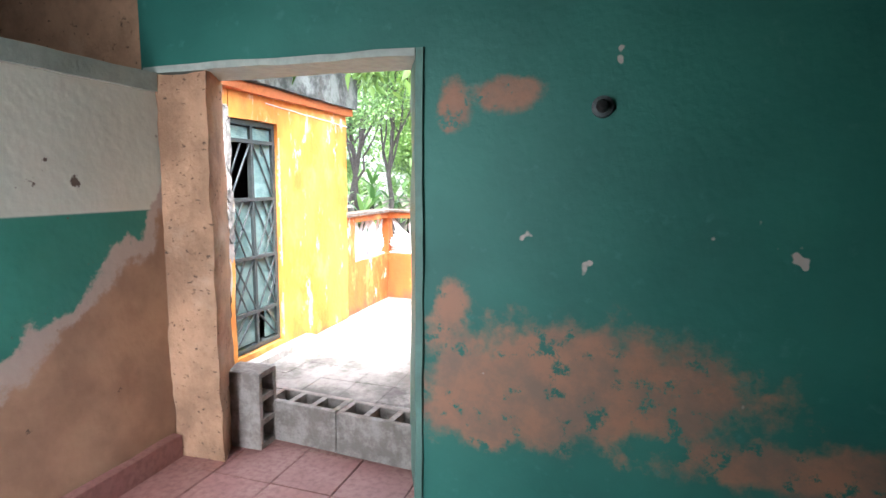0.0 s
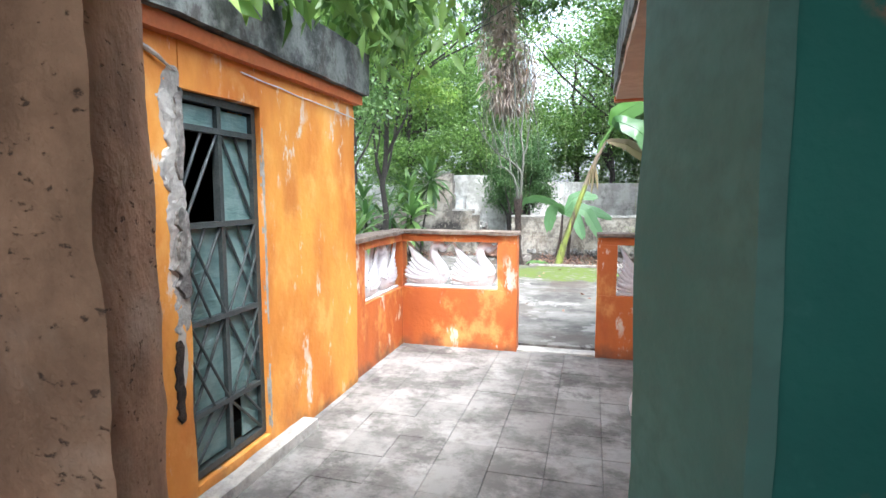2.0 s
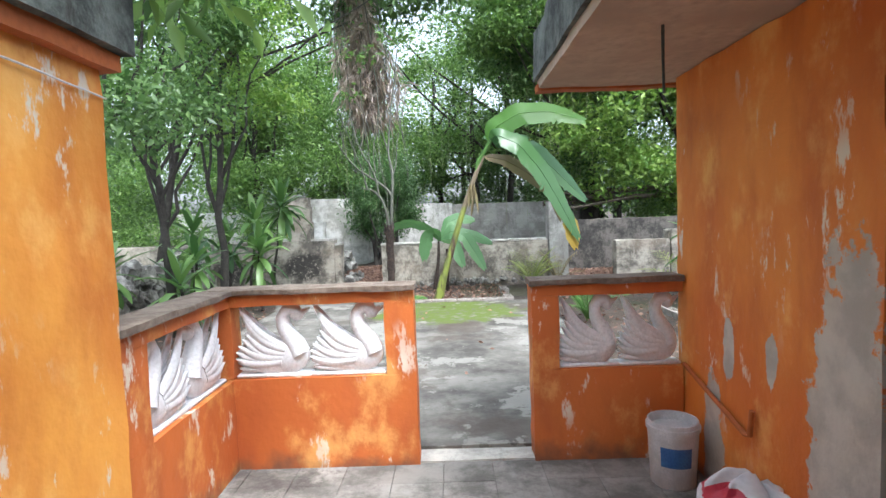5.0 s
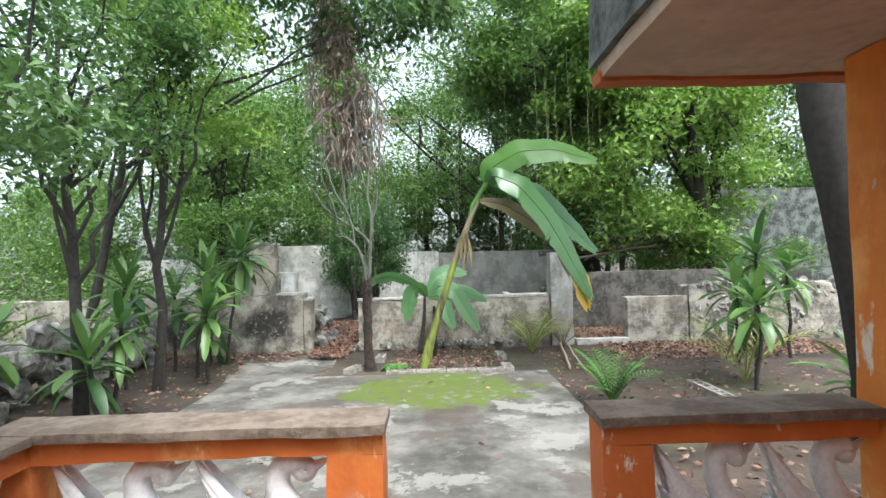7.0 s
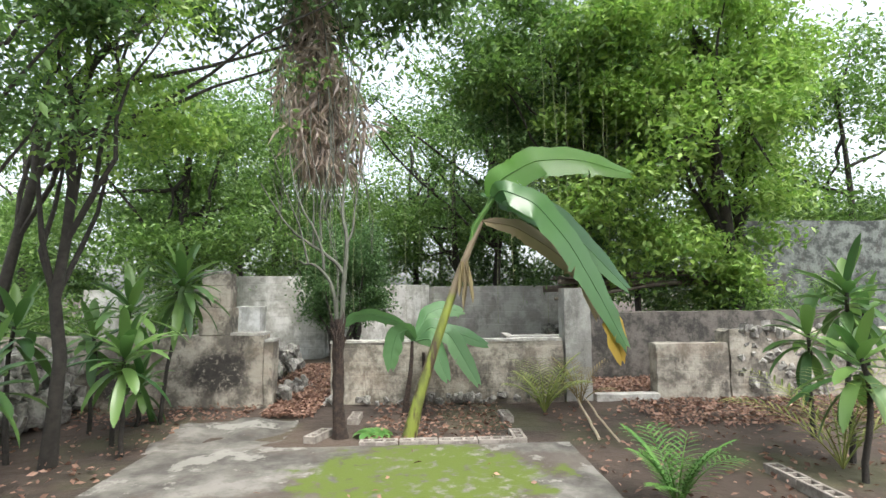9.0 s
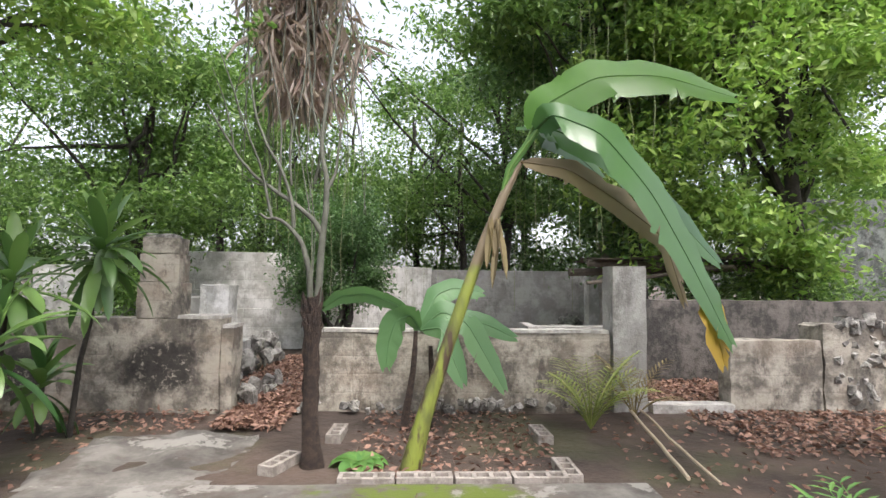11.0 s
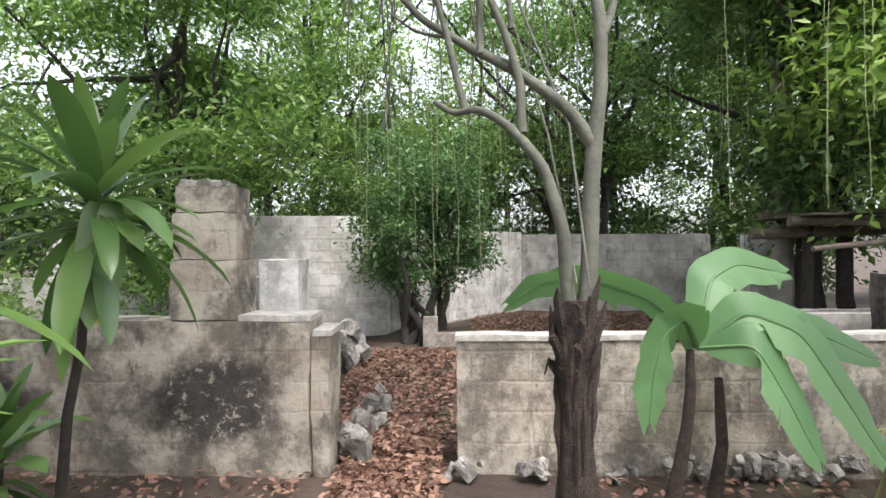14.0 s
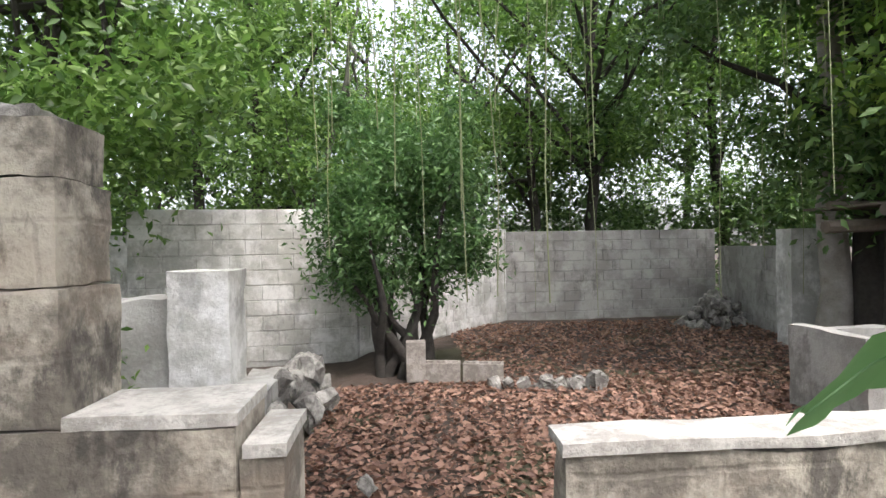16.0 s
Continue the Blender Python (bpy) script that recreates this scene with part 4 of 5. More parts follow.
def block_wall(name, a, b, top, thick, mat, label, L=0.4, H=0.2):
    """A block wall from a to b, every block a piece of its own."""
    a, b = Vector((*a, 0)), Vector((*b, 0))
    d = b - a
    length = d.length
    ang = math.atan2(d.y, d.x)
    base = pose(a.x, a.y, 0, 0, 0, math.degrees(ang))
    bm = boxes((0, length, 0.012, thick - 0.012, -0.1, top - 0.01))
    core = structure(name, bm, mat, label, "block wall")
    core.matrix_world = base
    bm = boxes((0.004, L - 0.004, 0, thick, 0.004, H - 0.004), bevel=0.006)
    full = mesh_of("block", bm, mat)
    bm = boxes((0.004, L / 2 - 0.004, 0, thick, 0.004, H - 0.004), bevel=0.006)
    half = mesh_of("block", bm, mat)
    rng = random.Random(len(name))
    rows = int(top / H)
    for r in range(rows):
        x = 0.0
        first = True
        while x < length - 0.1:
            use_half = (first and r % 2) or x + L > length
            ob = new("block", half if use_half else full)
            ob.parent = core
            ob.matrix_basis = Matrix.Translation((x, rng.uniform(-0.006, 0.006), r * H + (top - rows * H)))
            x += L / 2 if use_half else L
            first = False


block_wall("wall_back_left", (-7.2, 19.9), (-4.4, 20.3), 2.05, 0.16, M_PALE, "pale sunlit concrete block wall")
block_wall("wall_back_mid", (-4.38, 20.35), (-1.8, 23.3), 1.85, 0.16, M_PALE, "pale block wall behind the bush")
block_wall("wall_back_right", (-1.78, 23.35), (2.6, 23.5), 1.8, 0.16, M_GREY, "grey concrete block wall of the leaf court")
block_wall("wall_side_right", (2.62, 23.4), (1.9, 20.2), 1.45, 0.16, M_GREY, "lower grey block wall with stained end")
garden_wall("wall_inner_post", [(1.6, 2.1, 20.0, 20.3, -0.1, 1.69)], M_PALE, "pale plastered post of the court", 0.012)
garden_wall("wall_stub", [(-5.5, -5.05, 17.0, 17.4, -0.1, 1.36)], M_PALE, "broken plastered stub of a wall", 0.02)
garden_wall("wall_inner_left", [(-9.0, -5.5, 17.1, 17.3, -0.1, 1.15), (-5.06, -4.75, 16.5, 17.6, -0.1, 0.5)], M_GREY, "low pale ruined wall", 0.03)
garden_wall("wall_white_far", [(-10.5, -7.2, 20.5, 20.7, -0.1, 1.75)], M_PALE, "far white garden wall", 0.012)
garden_wall("basin", [(-0.4, -0.25, 16.6, 17.4, 0.0, 0.78), (-0.25, 2.4, 16.6, 16.75, 0.0, 0.78), (-0.25, 2.4, 17.3, 17.45, 0.0, 0.74)], M_GREY, "empty plastered water basin", 0.015)
garden_wall("wall_far_right", [(5.6, 9.5, 18.8, 19.0, -0.1, 3.2)], M_FASCIA, "tall grey wall at the garden's far side", 0.02, 0.2)
garden_wall("wall_rear_right", [(0.75, 6.0, 16.1, 16.3, -0.1, 1.22)], M_DARKWALL, "black-blotched wall behind the gate", 0.02, 0.15)


# ---- rubble ----
STONES = []
for s in range(5):
    bm = bmesh.new()
    bmesh.ops.create_icosphere(bm, subdivisions=2, radius=0.5)
    for v in bm.verts:
        v.co += noise.noise_vector(v.co * 2.2 + Vector((s * 9, 0, 0))) * 0.4
        v.co = Vector([math.copysign(min(abs(a), 0.36), a) for a in v.co])
    STONES.append(mesh_of("stone", bm, M_STONE))


def rubble(name, label, a, b, height, width, count, size, seed, kind="wall"):
    rng = random.Random(seed)
    ob = structure(name, boxes((-0.05, 0.05, -0.05, 0.05, -0.1, 0.0)), M_STONE, label, "rubble wall")
    a, b = Vector((*a, 0)), Vector((*b, 0))
    side = (b - a).normalized().cross(Vector((0, 0, 1)))
    ob.matrix_world = Matrix.Translation((a + b) / 2)
    for i in range(count):
        f = rng.random()
        h = height * rng.random() ** 1.1
        p = a.lerp(b, f) + side * rng.uniform(-1, 1) * width * (1 - 0.6 * h / max(height, 0.01)) - (a + b) / 2
        st = new("stone", rng.choice(STONES))
        st.parent = ob
        sc = size * rng.uniform(0.5, 1.4)
        st.matrix_basis = Matrix.LocRotScale((p.x, p.y, h + sc * 0.2), Euler([rng.uniform(0, 6) for _ in range(3)]), (sc * rng.uniform(0.9, 1.6), sc, sc * rng.uniform(0.6, 1)))


rubble("rubble_wall_left", "dry-stone rubble wall of pale limestone", (-6.6, 8.2), (-6.9, 14.4), 0.72, 0.4, 280, 0.26, 3)
garden_wall("wall_ruin_right", [(2.62, 6.6, 14.5, 14.95, -0.1, 0.98)], M_WALL, "dark mossy core of the ruined wall", 0.05)
rubble("rubble_wall_right", "ruined limestone rubble wall", (2.7, 14.52), (6.4, 14.56), 1.02, 0.03, 300, 0.13, 5)
rubble("rubble_heap_gap", "heap of broken limestone beside the gap", (-4.9, 16.2), (-4.55, 18.2), 0.45, 0.22, 60, 0.2, 8)
rubble("rubble_gap_edge", "loose stones along the gap in the wall", (-4.0, 14.6), (-3.95, 16.0), 0.16, 0.1, 26, 0.14, 9)
rubble("rubble_wall_foot", "loose stones at the foot of the wall", (-3.4, 14.42), (0.0, 14.4), 0.1, 0.1, 60, 0.1, 10)
rubble("rubble_corner", "heap of white stones in the court corner", (1.3, 21.6), (2.3, 22.8), 0.5, 0.5, 60, 0.22, 12)
rubble("rubble_row", "row of stones in the leaf court", (-2.9, 18.35), (-1.6, 18.2), 0.1, 0.12, 16, 0.18, 13)

# ---- loose blocks in the garden ----
SMALL = hollow_block(0.4, 0.14, 0.1, "border_block")
GB2 = "blocks edging the banana bed"


def border_block(x, y, rz, label="worn hollow block edging the bed", z=-0.045):
    ob = tagged(new("border_block", SMALL), label, "block", GB2)
    ob.matrix_world = pose(x, y, z, 0, 0, rz)


for i in range(4):
    border_block(-2.62 + i * 0.415, 12.26 + 0.004 * (i % 2), 0.8 * (i % 2))
for i in range(2):
    border_block(-0.86 + 0.03 * i, 12.32 + i * 1.0, 90 + 2 * i)
border_block(-3.12, 12.5, 70, "worn hollow block beside the tree")
border_block(-2.75, 13.35, 88)
for i in range(3):
    border_block(1.2, 10.1 + i * 0.42, 90 + i, "hollow block in a row on the earth")
place_block(pose(-3.75, 18.7, 0.06) @ Matrix.Rotation(radians(-90), 4, "Y") @ Matrix.Diagonal((1, 1, -1, 1)), "pale concrete block standing among the leaves", "blocks in the leaf court")
place_block(pose(-3.6, 18.72, 0.05, 0, 0, -8), "pale concrete block lying among the leaves", "blocks in the leaf court")
place_block(pose(-3.15, 18.62, 0.05, 0, 0, -12), "pale concrete block lying among the leaves", "blocks in the leaf court")
for k, (a, b) in enumerate((((-0.1, 12.3, 0.03), (0.22, 14.2, 0.08)), ((0.08, 12.2, 0.03), (0.3, 14.15, 0.1)))):
    bm = bmesh.new()
    tube(bm, wander(a, b, 8, 0.012, k), 0.016 - 0.004 * k, 7)
    tagged(part("cane_pole", bm, M_BAMBOO, None, "", True), "thin dry cane pole lying on the earth", "pole", "cane poles")


# ---- trees ----
def tree(label, base, height, crown, radii, n_clumps, per, size, mat, bark=M_BARK, r0=0.12, seed=1, lean=(0, 0), limbs=7, clump=0.8, droop=0.4, slim=0.42):
    """A tree: tapered trunk, crooked limbs, and a crown of leaves in uneven clumps with gaps between."""
    rng = np.random.default_rng(seed)
    t = thing("tree", label, "tree", "", Matrix.Translation(base))
    b = Vector((0, 0, 0))
    top = Vector((lean[0], lean[1], height))
    line = wander(b + Vector((0, 0, -0.1)), top, 9, 0.06 * height / 4, seed)
    bm = bmesh.new()
    tube(bm, line, [r0 * (1.25 if i == 0 else 1) * (1 - 0.75 * i / 9) for i in range(10)], 10)
    part("trunk", bm, bark, t, "", True)
    cc = Vector(crown) - Vector(base)
    cs = []
    while len(cs) < n_clumps:
        p = rng.uniform(-1, 1, 3)
        l = np.linalg.norm(p)
        if 0.25 < l < 1:
            cs.append(np.array(cc) + p * np.array(radii))
    for i in range(limbs):
        target = Vector(cs[i])
        start = line[min(8, 3 + i % 6)]
        bm = bmesh.new()
        k = wander(start, target, 6, 0.12, seed * 31 + i)
        tube(bm, k, [r0 * 0.42 * (1 - 0.8 * j / 6) for j in range(7)], 6)
        part("limb", bm, bark, t, "", True)
    part("crown", leaf_mesh("crown", clumps(rng, cs, clump, per), size, mat, rng, droop, slim), mat, t)
    return t


# far wood behind the walls
far = [(-19, 20, 8, M_LEAF_B), (-14.5, 24, 9, M_LEAF_A), (-11, 27.5, 10, M_LEAF_B), (-8, 25, 8.5, M_LEAF_A), (-5, 29, 10, M_LEAF_C), (-2.0, 28, 9.5, M_LEAF_A), (1.5, 28, 13.0, M_LEAF_B), (4.5, 26, 12.5, M_LEAF_A), (8, 25, 12, M_LEAF_C), (12, 23, 10.5, M_LEAF_A), (16, 19, 9, M_LEAF_A), (-1, 34, 12, M_LEAF_B), (7, 33, 12, M_LEAF_A), (-13, 34, 12, M_LEAF_A)]
for i, (x, y, h, m) in enumerate(far):
    tree("tall leafy tree of the wood beyond the wall", (x, y, 0), h * 0.8, (x, y, h * 0.56), (3.6, 2.6, h * 0.44), 46 if x > 1 else 36, 360 if x > 1 else 250, 0.19 if x > 1 else 0.17, m, M_BARK, 0.16, 40 + i, (0.4 * (-1) ** i, 0.2), 6, 1.0)
# high crowns that close the view upwards
tree("tall dark tree arching over the leaf court", (0.9, 25.4, 0), 9, (-0.6, 22.6, 7.6), (4.6, 2.2, 1.7), 30, 200, 0.16, M_LEAF_A, M_BARK, 0.16, 91, (-0.6, -1.2), 14, 0.8)
tree("tall light tree arching over the back wall", (-7.0, 24.6, 0), 9, (-6.4, 22.2, 7.0), (3.6, 2.0, 1.7), 30, 170, 0.15, M_LEAF_A, M_BARK, 0.15, 92, (0.5, -0.8), 9, 0.85)
# nearer crowns
tree("leafy tree with bright foliage over the ruined wall", (4.6, 17.4, 0), 8, (3.3, 17.2, 4.9), (2.6, 1.8, 3.9), 84, 420, 0.15, M_LEAF_C, M_BARK, 0.16, 71, (-0.8, -0.3), 8, 0.65)
tree("vine-hung leafy tree behind the gate", (2.2, 19.3, 0), 8.5, (1.6, 18.8, 5.6), (2.3, 1.8, 3.8), 56, 400, 0.14, M_LEAF_B, M_BARK, 0.2, 72, (0.4, 0.2), 8, 0.75)
tree("tall tree whose crown closes over the gate", (2.5, 18.9, 0), 8, (0.4, 17.4, 6.9), (2.2, 1.4, 1.9), 46, 330, 0.14, M_LEAF_A, M_BARK, 0.12, 83, (-1.2, -0.8), 9, 0.6)
tree("tall bright tree over the ruined wall", (5.6, 18.4, 0), 9, (4.4, 18.0, 7.4), (2.4, 1.4, 2.2), 44, 330, 0.15, M_LEAF_C, M_BARK, 0.14, 84, (-0.6, -0.2), 8, 0.65)
tree("spreading tree over the leaf court", (-0.6, 25.2, 0), 7, (-0.8, 24.6, 4.9), (2.8, 1.8, 2.6), 26, 320, 0.15, M_LEAF_A, M_BARK, 0.15, 73, (-0.3, -0.3), 8, 0.75)
tree("deep green tree with a pale trunk in the court", (1.78, 19.55, 0), 9, (3.0, 20.6, 6.2), (2.2, 1.8, 2.8), 34, 380, 0.14, M_LEAF_B, M_PALEBARK, 0.2, 74, (0.15, 0.0), 6, 0.7)
tree("leafy tree beside the white garden wall", (-7.4, 18.6, 0), 6, (-7.4, 18.2, 4.0), (2.4, 1.6, 2.3), 50, 480, 0.12, M_LEAF_A, M_BARK, 0.13, 75, (0.4, -0.2), 8, 0.7)
tree("thin-stemmed leaning tree behind the block wall", (-5.6, 21.6, 0), 5.5, (-5.0, 22.0, 3.9), (1.9, 1.3, 2.0), 34, 420, 0.105, M_LEAF_A, M_BARK2, 0.09, 76, (1.2, 0.2), 8, 0.6)
tree("slim dark-stemmed tree beside the slab", (-5.5, 10.4, 0), 4.4, (-5.7, 10.7, 3.8), (1.3, 1.2, 1.4), 30, 260, 0.09, M_LEAF_B, M_BARK, 0.07, 77, (-0.3, 0.1), 14, 0.5)
tree("slim dark-stemmed tree with bright leaves", (-5.5, 11.9, 0), 4.8, (-5.3, 12.2, 4.2), (1.3, 1.2, 1.4), 30, 280, 0.09, M_LEAF_C, M_BARK, 0.07, 78, (0.2, 0.1), 14, 0.5)
tree("slim tree behind the small house", (-5.4, 8.7, 0), 4.4, (-5.2, 8.7, 3.5), (1.2, 1.0, 1.5), 24, 260, 0.09, M_LEAF_B, M_BARK, 0.06, 79, (0.3, 0.1), 10, 0.5)
tree("broad-leaved tree overhanging the small house", (-4.9, 7.2, 0), 3.6, (-3.5, 5.5, 3.0), (1.1, 0.9, 0.45), 26, 60, 0.17, M_LEAF_A, M_BARK, 0.05, 80, (0.6, -0.6), 8, 0.4, 1.4, 0.36)
tree("high branch of dark leaves over the garden", (-7.2, 13.0, 0), 7.0, (-4.2, 13.6, 6.2), (3.2, 1.6, 0.9), 46, 220, 0.15, M_LEAF_B, M_BARK, 0.08, 81, (1.2, 0.2), 10, 0.6, 0.8)

# glossy broad leaves that droop over the edge of the house roof
t = thing("overhanging_branch", "glossy broad-leaved branch drooping over the house roof", "branch", "", Matrix.Translation((-3.3, 4.6, 2.4)))
rng = np.random.default_rng(66)
for i, (x, y, z, k) in enumerate(((0.35, -0.55, -0.1, 18), (0.36, -0.4, -0.02, 20), (0.34, -0.2, -0.04, 20), (0.3, 0.1, 0.28, 16), (0.3, 0.4, 0.3, 16), (0.3, 0.75, 0.38, 16), (0.3, 1.0, 0.42, 16), (0.1, -0.3, 0.2, 18), (0.4, -0.2, 0.2, 18), (0.5, 0.3, 0.45, 18), (0.55, 0.8, 0.55, 18), (0.8, 1.0, 0.6, 18))):
    bm = bmesh.new()
    tube(bm, wander((-0.2, 0.3, 0.02), (x, y, z + 0.1), 6, 0.04, i), [0.018, 0.015, 0.012, 0.01, 0.008, 0.006, 0.004], 6)
    part("twig", bm, M_BARK, t, "", True)
    part("leaf_spray", leaf_mesh("leaf_spray", np.array((x, y, z + 0.08)) + rng.normal(size=(k, 3)) * (0.07, 0.09, 0.06), 0.17, M_LEAF_C if i % 3 == 0 else M_LEAF_A, rng, 1.3, 0.42), M_LEAF_A, t)

# great leaning trunk beside the hall
t = thing("tree", "great dark leaning trunk beside the hall", "tree", "", Matrix.Translation((1.7, 9.2, 0)))
bm = bmesh.new()
tube(bm, [(0.06, 0, -0.1), (0.0, 0, 0.5), (-0.12, 0, 1.2), (-0.28, 0, 2.0), (-0.4, 0, 2.6), (-0.46, 0.0, 3.1), (-0.4, 0.0, 3.6), (-0.1, 0.0, 4.8), (0.2, 0.1, 6.5)], [0.32, 0.25, 0.22, 0.2, 0.2, 0.19, 0.17, 0.14, 0.07], 16)
part("trunk", bm, M_BARK, t, "", True)
rng = np.random.default_rng(5)
cs = [np.array((0.4, 1.6, 6.6)) + rng.uniform(-1, 1, 3) * np.array((2.2, 1.5, 0.9)) for _ in range(30)]
for i in range(6):
    bm = bmesh.new()
    tube(bm, wander((-0.05, 0.0, 5.1), cs[i], 5, 0.12, i), [0.07, 0.06, 0.05, 0.04, 0.03, 0.015], 6)
    part("limb", bm, M_BARK, t, "", True)
part("crown", leaf_mesh("crown", clumps(rng, cs, 0.6, 260), 0.15, M_LEAF_C, rng), M_LEAF_C, t)

# forked tree with a burnt trunk in front of the walls
t = thing("tree", "young forked tree with a burnt lopped trunk", "tree", "", Matrix.Translation((-2.91, 12.74, 0)))
bm = bmesh.new()
TRUNK = [(0.03, 0, -0.05), (0.015, 0, 0.12), (0.0, 0, 0.35), (0.005, 0, 0.6), (0.0, 0, 0.85), (0.01, 0, 1.05), (0.0, 0, 1.2), (0.0, 0, 1.3)]
tube(bm, TRUNK, [0.1, 0.075, 0.062, 0.056, 0.055, 0.056, 0.062, 0.04], 24)
for v in bm.verts:   # long splits and ridges down the charred bark
    a = math.atan2(v.co.y, v.co.x)
    v.co.x *= 1 + 0.2 * noise.noise(Vector((math.cos(a) * 2.6, math.sin(a) * 2.6, v.co.z * 1.4)))
    v.co.y *= 1 + 0.2 * noise.noise(Vector((math.cos(a) * 2.6, math.sin(a) * 2.6, v.co.z * 1.4 + 7)))
rg = random.Random(3)
for i in range(46):   # frayed strips where the trunk was lopped
    a = rg.uniform(0, 6.28)
    z = 1.08 + rg.uniform(-0.14, 0.12)
    out = rg.uniform(0.058, 0.092)
    tube(bm, [(0.045 * math.cos(a), 0.045 * math.sin(a), z), (out * math.cos(a + 0.1), out * math.sin(a + 0.1), z + rg.uniform(0.03, 0.14)), ((out + 0.01) * math.cos(a + 0.2), (out + 0.01) * math.sin(a + 0.2), z + rg.uniform(0.0, 0.2))], [0.02, rg.uniform(0.008, 0.016), 0.003], 5)
for i in range(14):
    a = rg.uniform(0, 6.28)
    z = rg.uniform(0.3, 0.95)
    tube(bm, [(0.05 * math.cos(a), 0.05 * math.sin(a), z), (0.064 * math.cos(a), 0.064 * math.sin(a), z + 0.12), (0.052 * math.cos(a), 0.052 * math.sin(a), z + 0.3)], [0.004, 0.012, 0.004], 5)
part("burnt_trunk", bm, M_BURNT, t, "charred lopped trunk", True)
STEMS = [
    ([(0.03, 0, 1.2), (0.05, 0, 1.5), (0.07, 0, 1.83), (0.1, 0.0, 2.16), (0.05, 0.03, 2.4), (0.02, 0.05, 2.6), (0.1, 0.1, 3.3), (0.25, 0.15, 4.3)], 0.04),
    ([(-0.02, 0, 1.2), (-0.03, 0, 1.45), (-0.05, 0, 1.6), (-0.1, 0, 1.74), (-0.22, 0, 1.88), (-0.32, 0.0, 1.93), (-0.4, 0.05, 1.92), (-0.46, 0.06, 1.97)], 0.033),
    ([(0.07, 0, 1.8), (0.01, 0, 1.9), (-0.12, 0.02, 2.01), (-0.27, 0.05, 2.12), (-0.4, 0.1, 2.2), (-0.54, 0.1, 2.3), (-0.7, 0.1, 2.5), (-0.95, 0.15, 2.9)], 0.03),
    ([(-0.17, 0, 1.85), (-0.18, 0, 2.05), (-0.27, 0.02, 2.32), (-0.44, 0.0, 2.57), (-0.6, 0.1, 3.1), (-0.62, 0.1, 3.9)], 0.022),
    ([(-0.36, 0.03, 1.93), (-0.4, 0.05, 2.15), (-0.46, 0.05, 2.36), (-0.55, 0.0, 2.6), (-0.8, 0.0, 3.3)], 0.018),
    ([(-0.3, 0.05, 2.13), (-0.31, 0.07, 2.4), (-0.3, 0.1, 2.7), (-0.45, 0.1, 3.4)], 0.016),
    ([(0.1, 0.0, 2.16), (0.16, 0.05, 2.35), (0.17, 0.1, 2.7), (0.36, 0.1, 3.5)], 0.018),
    ([(-0.2, 0.02, 2.2), (-0.24, 0.05, 2.6), (-0.1, 0.1, 3.2), (-0.15, 0.1, 4.0)], 0.013),
    ([(-0.4, 0.1, 2.2), (-0.52, 0.1, 2.22), (-0.62, 0.12, 2.3)], 0.01),
    ([(-0.7, 0.1, 2.5), (-0.74, 0.1, 2.8), (-0.9, 0.1, 3.2)], 0.011),
    ([(0.02, 0.05, 2.6), (-0.08, 0.1, 2.9), (-0.12, 0.1, 3.6)], 0.014),
]
for pts, r in STEMS:
    bm = bmesh.new()
    fine = []
    for a, b in zip(pts, pts[1:]):
        fine += [Vector(a).lerp(Vector(b), k / 4) for k in range(4)]
    fine.append(Vector(pts[-1]))
    for _ in range(3):
        fine = [fine[0]] + [(a + b * 2 + c) / 4 for a, b, c in zip(fine, fine[1:], fine[2:])] + [fine[-1]]
    fine = [p + noise.noise_vector(p * 6) * 0.01 for p in fine]
    n = len(fine)
    tube(bm, fine, [r * 0.8 * (1 - 0.7 * i / n) * (1 + 0.12 * noise.noise(p * 11)) for i, p in enumerate(fine)], 10)
    part("limb", bm, M_BARK2, t, "", True)
rng = np.random.default_rng(9)
cs = [(-0.9, 0.2, 4.4), (-0.4, 0.1, 4.2), (0.3, 0.1, 4.5), (-0.55, 0, 3.5), (-1.2, 0.2, 3.1)]
part("crown", leaf_mesh("crown", clumps(rng, cs, 0.4, 70), 0.1, M_LEAF_A, rng), M_LEAF_A, t)

# dead fronds hanging in a tangle over the burnt tree
t = thing("dead_fronds", "tangle of dead pinkish-brown fronds on hanging lianas", "dead fronds", "", Matrix.Translation((-3.42, 14.05, 0)))
rng = np.random.default_rng(12)
n = 2600
z = 3.3 + 2.9 * rng.uniform(0, 1, n) ** 0.9
rad = np.interp(z, [3.3, 3.9, 4.6, 5.4, 6.2], [0.45, 0.72, 0.58, 0.33, 0.14])
a = rng.uniform(0, 6.28, n)
q = np.sqrt(rng.uniform(0, 1, n)) * rad * (0.75 + 0.35 * np.sin(a * 3 + z * 2))
lean = 0.1 - 0.09 * (z - 3.3)
part("dry_frond", leaf_mesh("dry_frond", np.stack([q * np.cos(a) + lean, q * np.sin(a) * 0.7, z], 1), 0.32, M_DRY, rng, 1.7, 0.1), M_DRY, t)
cs = [np.array((-0.1, 0, 6.6)) + rng.uniform(-1, 1, 3) * np.array((1.8, 0.8, 0.35)) for _ in range(18)]
part("dark_leaves", leaf_mesh("dark_leaves", clumps(rng, cs, 0.4, 110), 0.13, M_LEAF_D, rng, 1.4), M_LEAF_D, t)
